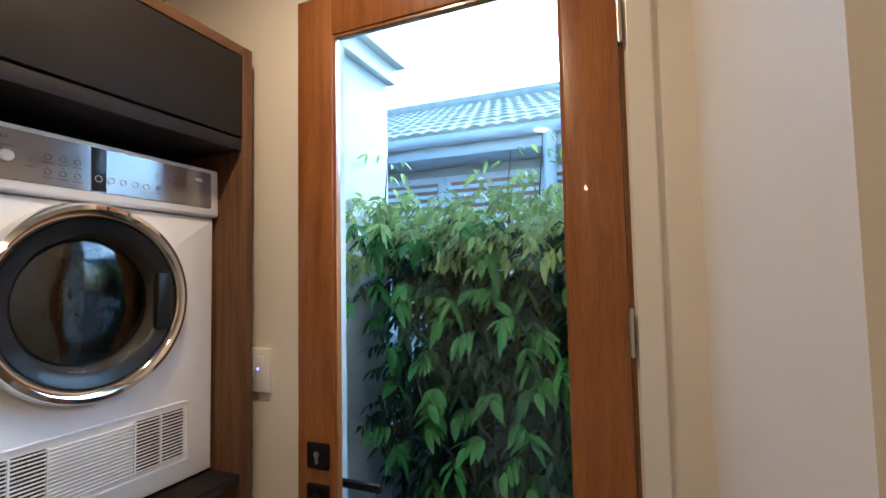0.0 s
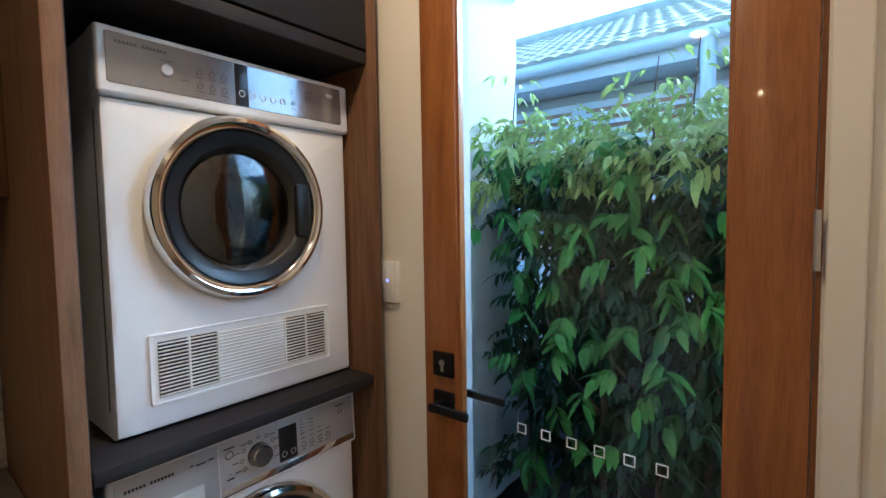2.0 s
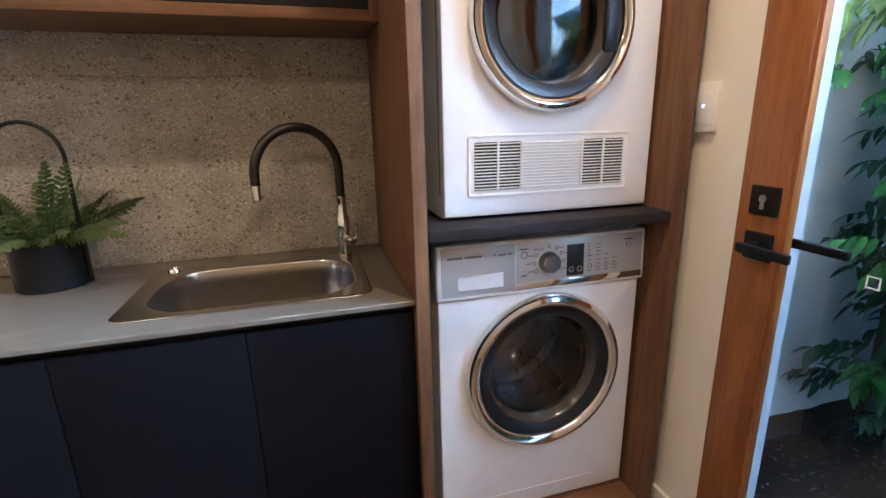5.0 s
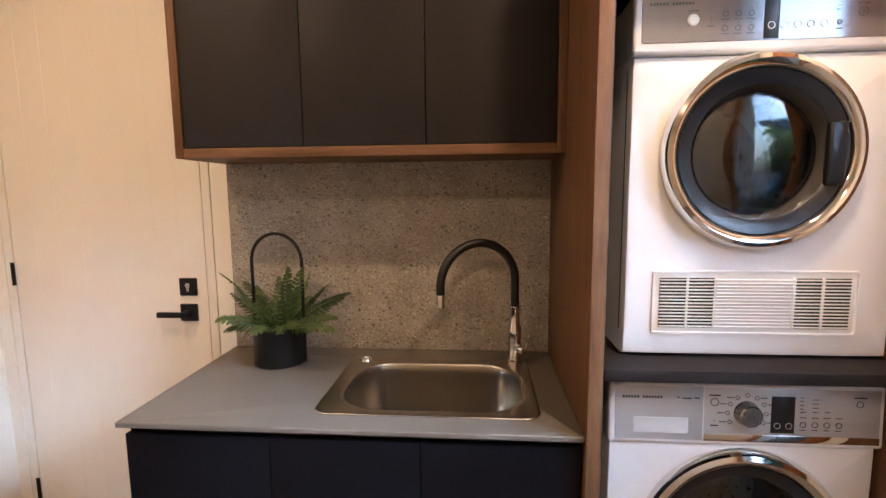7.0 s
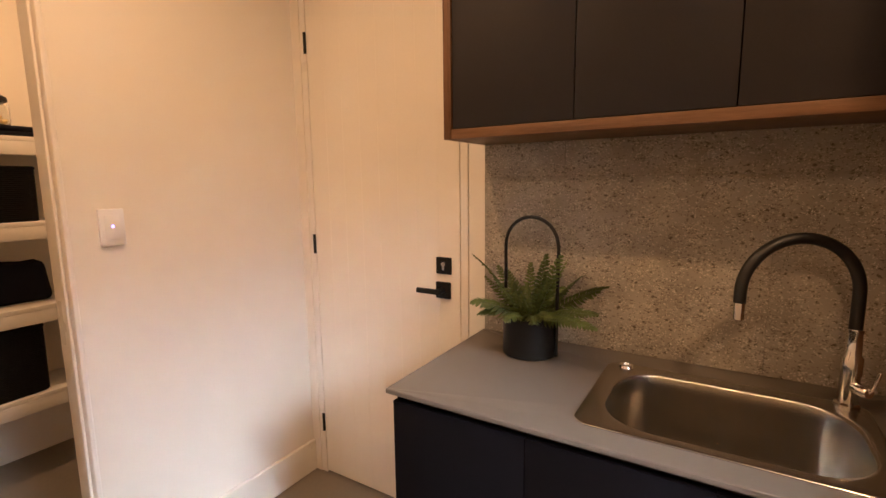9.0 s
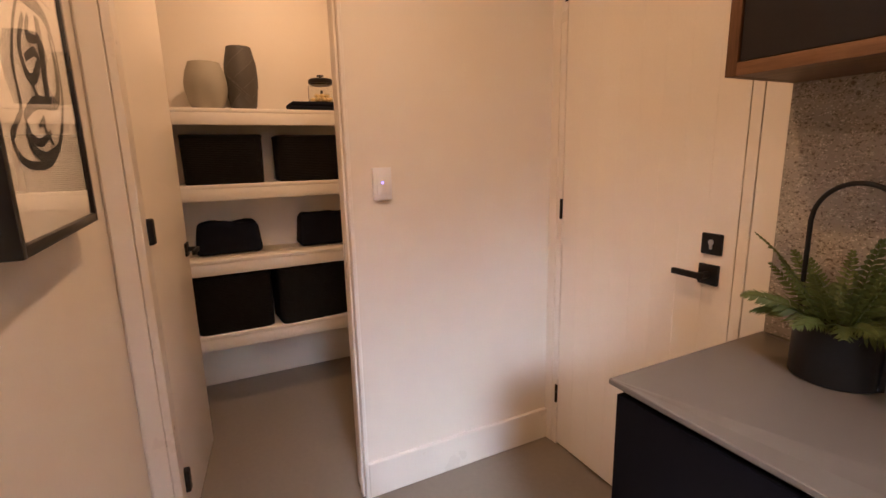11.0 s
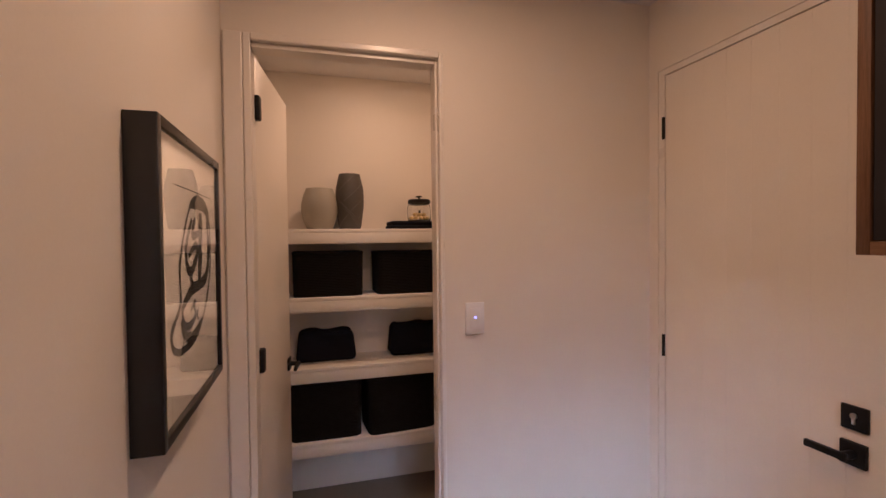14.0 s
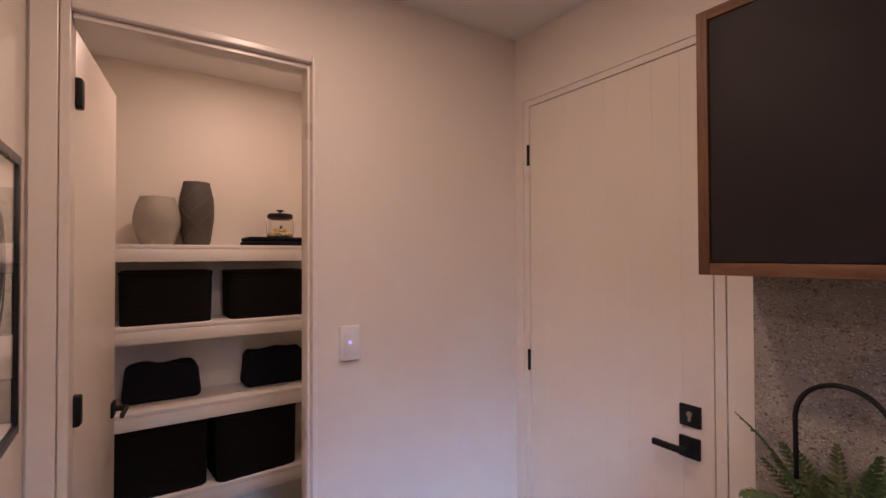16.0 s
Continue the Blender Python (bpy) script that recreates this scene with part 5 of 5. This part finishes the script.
def sprig_arrays(centers, outs, seed, count=6, size=(0.06, 0.105)):
    """Drooping compound sprigs: leaflets set along short stalks."""
    rnd = np.random.default_rng(seed)
    n = len(centers)
    sp, di, ln, wd = [], [], [], []
    for k in range(count):
        s = (k // 2 + 0.6) / (count / 2)
        stalk = outs * (0.14 * s)[:, None] if np.ndim(s) else outs * 0.14 * s
        lat = np.cross(outs, [0, 0, 1.0]) * (1 if k % 2 else -1)
        sp.append(centers + stalk - np.array([0, 0, 0.05]) * s * s)
        di.append(outs * 0.55 + lat * rnd.uniform(0.35, 0.8, (n, 1)) + np.stack([np.zeros(n), np.zeros(n), rnd.uniform(-1.0, -0.25, n)], 1))
        ln.append(rnd.uniform(*size, n) * (1.0 if k < count - 2 else 1.1))
        wd.append(ln[-1] * rnd.uniform(0.32, 0.43, n))
    return leaflets(np.concatenate(sp), np.concatenate(di), np.concatenate(ln), np.concatenate(wd), 0.35, seed + 1)


def hedge():
    h = thing("hedge", "dense dark green hedge with drooping compound leaves and pale new growth, light and shade painted into the greens", "hedge", at=(0, 0, 0))
    rnd = np.random.default_rng(21)

    def spots(n, x0, x1, z0, z1, power=1.0):
        z = z0 + (z1 - z0) * rnd.uniform(0, 1, n) ** power
        north = np.where(z > 1.45, -0.14, -0.34 + 0.08 * np.sin(z * 9))      # clipped back from the wing below
        y = north - (2.75 + north) * rnd.uniform(0, 1, n)
        lump = 0.10 * np.sin(y * 5.1 + 1.0) * np.sin(z * 6.3) + 0.05 * np.sin(y * 13 + z * 9)
        x = x0 + (x1 - x0) * rnd.uniform(0, 1, n) ** 1.4 + lump
        return np.stack([x, y, z], 1)

    def outward(n, top):
        o = np.stack([rnd.uniform(-1.0, 0.1, n), rnd.normal(0, 0.6, n), rnd.uniform(-0.15, 0.5, n) + top], 1)
        return o / np.linalg.norm(o, axis=1, keepdims=True)

    def foliage(name, verts, faces, material, label):
        me = bpy.data.meshes.new(name)
        me.from_pydata(verts.tolist(), [], faces.tolist())
        me.materials.append(material)
        me.polygons.foreach_set("use_smooth", [True] * len(me.polygons))
        ob = new(name, me)
        ob.parent = h
        return tagged(ob, label, kind="stuff")

    # inner mass: shade between the leaves is put into this dark green
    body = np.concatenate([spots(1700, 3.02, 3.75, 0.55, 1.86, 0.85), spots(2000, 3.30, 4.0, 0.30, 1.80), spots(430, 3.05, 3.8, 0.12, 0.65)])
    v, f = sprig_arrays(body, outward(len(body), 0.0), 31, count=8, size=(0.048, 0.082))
    foliage("foliage", v, f, LEAF, "dense foliage, its green darkened for the shade inside the hedge")
    # crown of new growth; its colour also carries the light from above
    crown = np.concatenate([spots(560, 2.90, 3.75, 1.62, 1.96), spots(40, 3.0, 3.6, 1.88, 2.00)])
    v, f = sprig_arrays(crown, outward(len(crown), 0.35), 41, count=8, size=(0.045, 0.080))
    foliage("new_growth", v, f, LEAFN, "pale green new growth along the top, lightened further for sky light")

    # single sprigs on the near face, in the brighter green that stands for daylight
    shapes = []
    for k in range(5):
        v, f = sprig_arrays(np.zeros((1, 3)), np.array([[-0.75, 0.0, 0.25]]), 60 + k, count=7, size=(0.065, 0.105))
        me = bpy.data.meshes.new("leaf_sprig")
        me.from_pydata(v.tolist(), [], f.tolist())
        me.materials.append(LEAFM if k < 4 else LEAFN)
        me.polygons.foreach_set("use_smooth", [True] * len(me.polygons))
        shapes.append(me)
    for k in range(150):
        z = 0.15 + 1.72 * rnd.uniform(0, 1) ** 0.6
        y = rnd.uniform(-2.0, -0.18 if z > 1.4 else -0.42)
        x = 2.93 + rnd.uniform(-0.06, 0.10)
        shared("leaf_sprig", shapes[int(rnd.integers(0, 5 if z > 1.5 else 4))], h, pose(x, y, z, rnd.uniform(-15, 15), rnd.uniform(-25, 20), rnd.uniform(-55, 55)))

    # upright shoots above the top
    for y, x, top in ((-0.35, 3.1, 2.24), (-1.02, 3.15, 2.20), (-1.17, 3.2, 2.27)):
        b = tube([(x, y, 1.7), (x - 0.01, y + 0.01, 2.0), (x - 0.02, y - 0.015, top)], [0.006, 0.004, 0.002], 6)
        part("shoot", b, BARK, h)
        n = 5
        c = np.stack([np.full(n, x - 0.01), np.full(n, y), np.linspace(1.98, top, n)], 1)
        a = rnd.uniform(0, math.tau, n)
        o = np.stack([np.cos(a), np.sin(a), np.full(n, 0.5)], 1)
        v, f = sprig_arrays(c, o, 80 + int(top * 100), count=4, size=(0.045, 0.07))
        foliage("shoot_leaves", v, f, LEAFN, "thin pale leaves on an upright shoot")
    # stems
    for k in range(11):
        y, x = -0.35 - 0.22 * k, 3.25 + 0.12 * math.sin(k * 2.1)
        sway = 0.05 * math.sin(k * 1.7)
        part("stem", tube([(x, y, -0.06), (x + sway * 0.4, y + sway, 0.6), (x - sway, y - sway * 0.5, 1.2), (x, y + sway, 1.85)], [0.020, 0.017, 0.013, 0.006], 8), BARK, h)
        part("branch", tube([(x + sway * 0.4, y + sway, 0.55), (x - 0.15, y + 0.16, 0.85), (x - 0.22, y + 0.22, 1.2)], [0.010, 0.007, 0.004], 6), BARK, h)
    return h


hedge()


# ---- neighbour's house ----
def neighbour():
    """Single-storey weatherboard house with a verandah and a tiled roof."""
    house = thing("neighbour_house", "single-storey grey weatherboard house with a concrete-tiled roof", "house")
    house.matrix_basis = pose(4.992, 0.0, 0, 0, 0, 1.8)
    part("wall", box(0.50, -7.0, -0.12, 0.70, 8.0, 2.75), BLUEGREY, house, "grey painted weatherboard wall")
    for k in range(12):
        part("weatherboard", box(0.482, -7.0, 1.30 + 0.12 * k, 0.499, 8.0, 1.415 + 0.12 * k, 0.003, 1), BLUEGREY, house)
    part("soffit", box(0.10, -7.0, 2.745, 0.50, 8.0, 2.765), EAVE, house, "pale painted soffit")
    part("fascia", box(0.06, -7.0, 2.745, 0.099, 8.0, 2.93, 0.004), EAVE, house)
    part("gutter", tube([(0.0, -7.0, 2.90), (0.0, 8.0, 2.90)], 0.058, 14), EAVE, house, "half-round painted gutter")
    for y in (-5.0, -0.90, 5.1):
        part("downpipe", tube([(0.015, y, 2.87), (0.015, y, 2.72), (0.02, y, 2.66), (0.02, y, -0.12)], 0.055, 14), EAVE, house, "round painted downpipe")
    for y in (-2.45, -1.36, -0.27, 0.80, 1.88):
        w = part("window", box(0.44, y - 0.53, 0.95, 0.481, y + 0.53, 2.64, 0.004), EAVE, house, "white-framed window with louvre slats")
        part("pane", box(0.428, y - 0.46, 1.02, 0.439, y + 0.46, 2.57), BLIND, w, "timber-toned blind behind the glass")
        for k in range(19):
            z = 1.05 + 0.081 * k
            part("louvre", turned(box(-0.006, -0.46, -0.024, 0.0, 0.46, 0.024, 0.002, 1), pose(0.420, y, z, 0, 22, 0)), EAVE, w)
    # tiled roof: waved courses that overlap like scales
    verts, faces = [], []
    pitch = math.tan(radians(25.0))
    ys = np.arange(-7.2, 8.2, 0.025)
    for c in range(10):
        a, b = -0.06 + 0.31 * c, -0.06 + 0.31 * (c + 1) + 0.05
        off = 0.075 * (c % 2)
        for x, up, roll in ((a + 0.025, -0.020, 0.4), (a, 0.010, 1.0), (b, 0.0, 0.3)):
            for y in ys:
                ph = ((y + off) % 0.15) / 0.15
                wave = 0.022 * abs(math.sin(math.pi * ph)) * roll + 0.008 * noise.noise((c * 7.3, math.floor((y + off) / 0.30) * 1.7, 2.0))
                verts.append((x, y, 2.98 + pitch * x + up + wave))
        o, m = c * 3 * len(ys), len(ys)
        for r in range(2):
            for i in range(m - 1):
                faces.append((o + r * m + i, o + r * m + i + 1, o + (r + 1) * m + i + 1, o + (r + 1) * m + i))
    me = bpy.data.meshes.new("roof_tiles")
    me.from_pydata(verts, [], faces)
    me.materials.append(ROOFT)
    ob = new("roof_tiles", me)
    ob.parent = house
    tagged(ob, "weathered concrete roof tiles in wavy courses", kind="stuff")
    part("ridge", tube([(3.08, -7.2, 2.98 + pitch * 3.08 + 0.03), (3.08, 8.2, 2.98 + pitch * 3.08 + 0.03)], 0.10, 10), ROOFT, house)
    part("roof_back", turned(box(0, -7.2, -0.05, 3.6, 8.2, 0.0), pose(3.08, 0, 2.98 + pitch * 3.08, 0, 25.0, 0)), ROOFT, house)
    return house


neighbour()
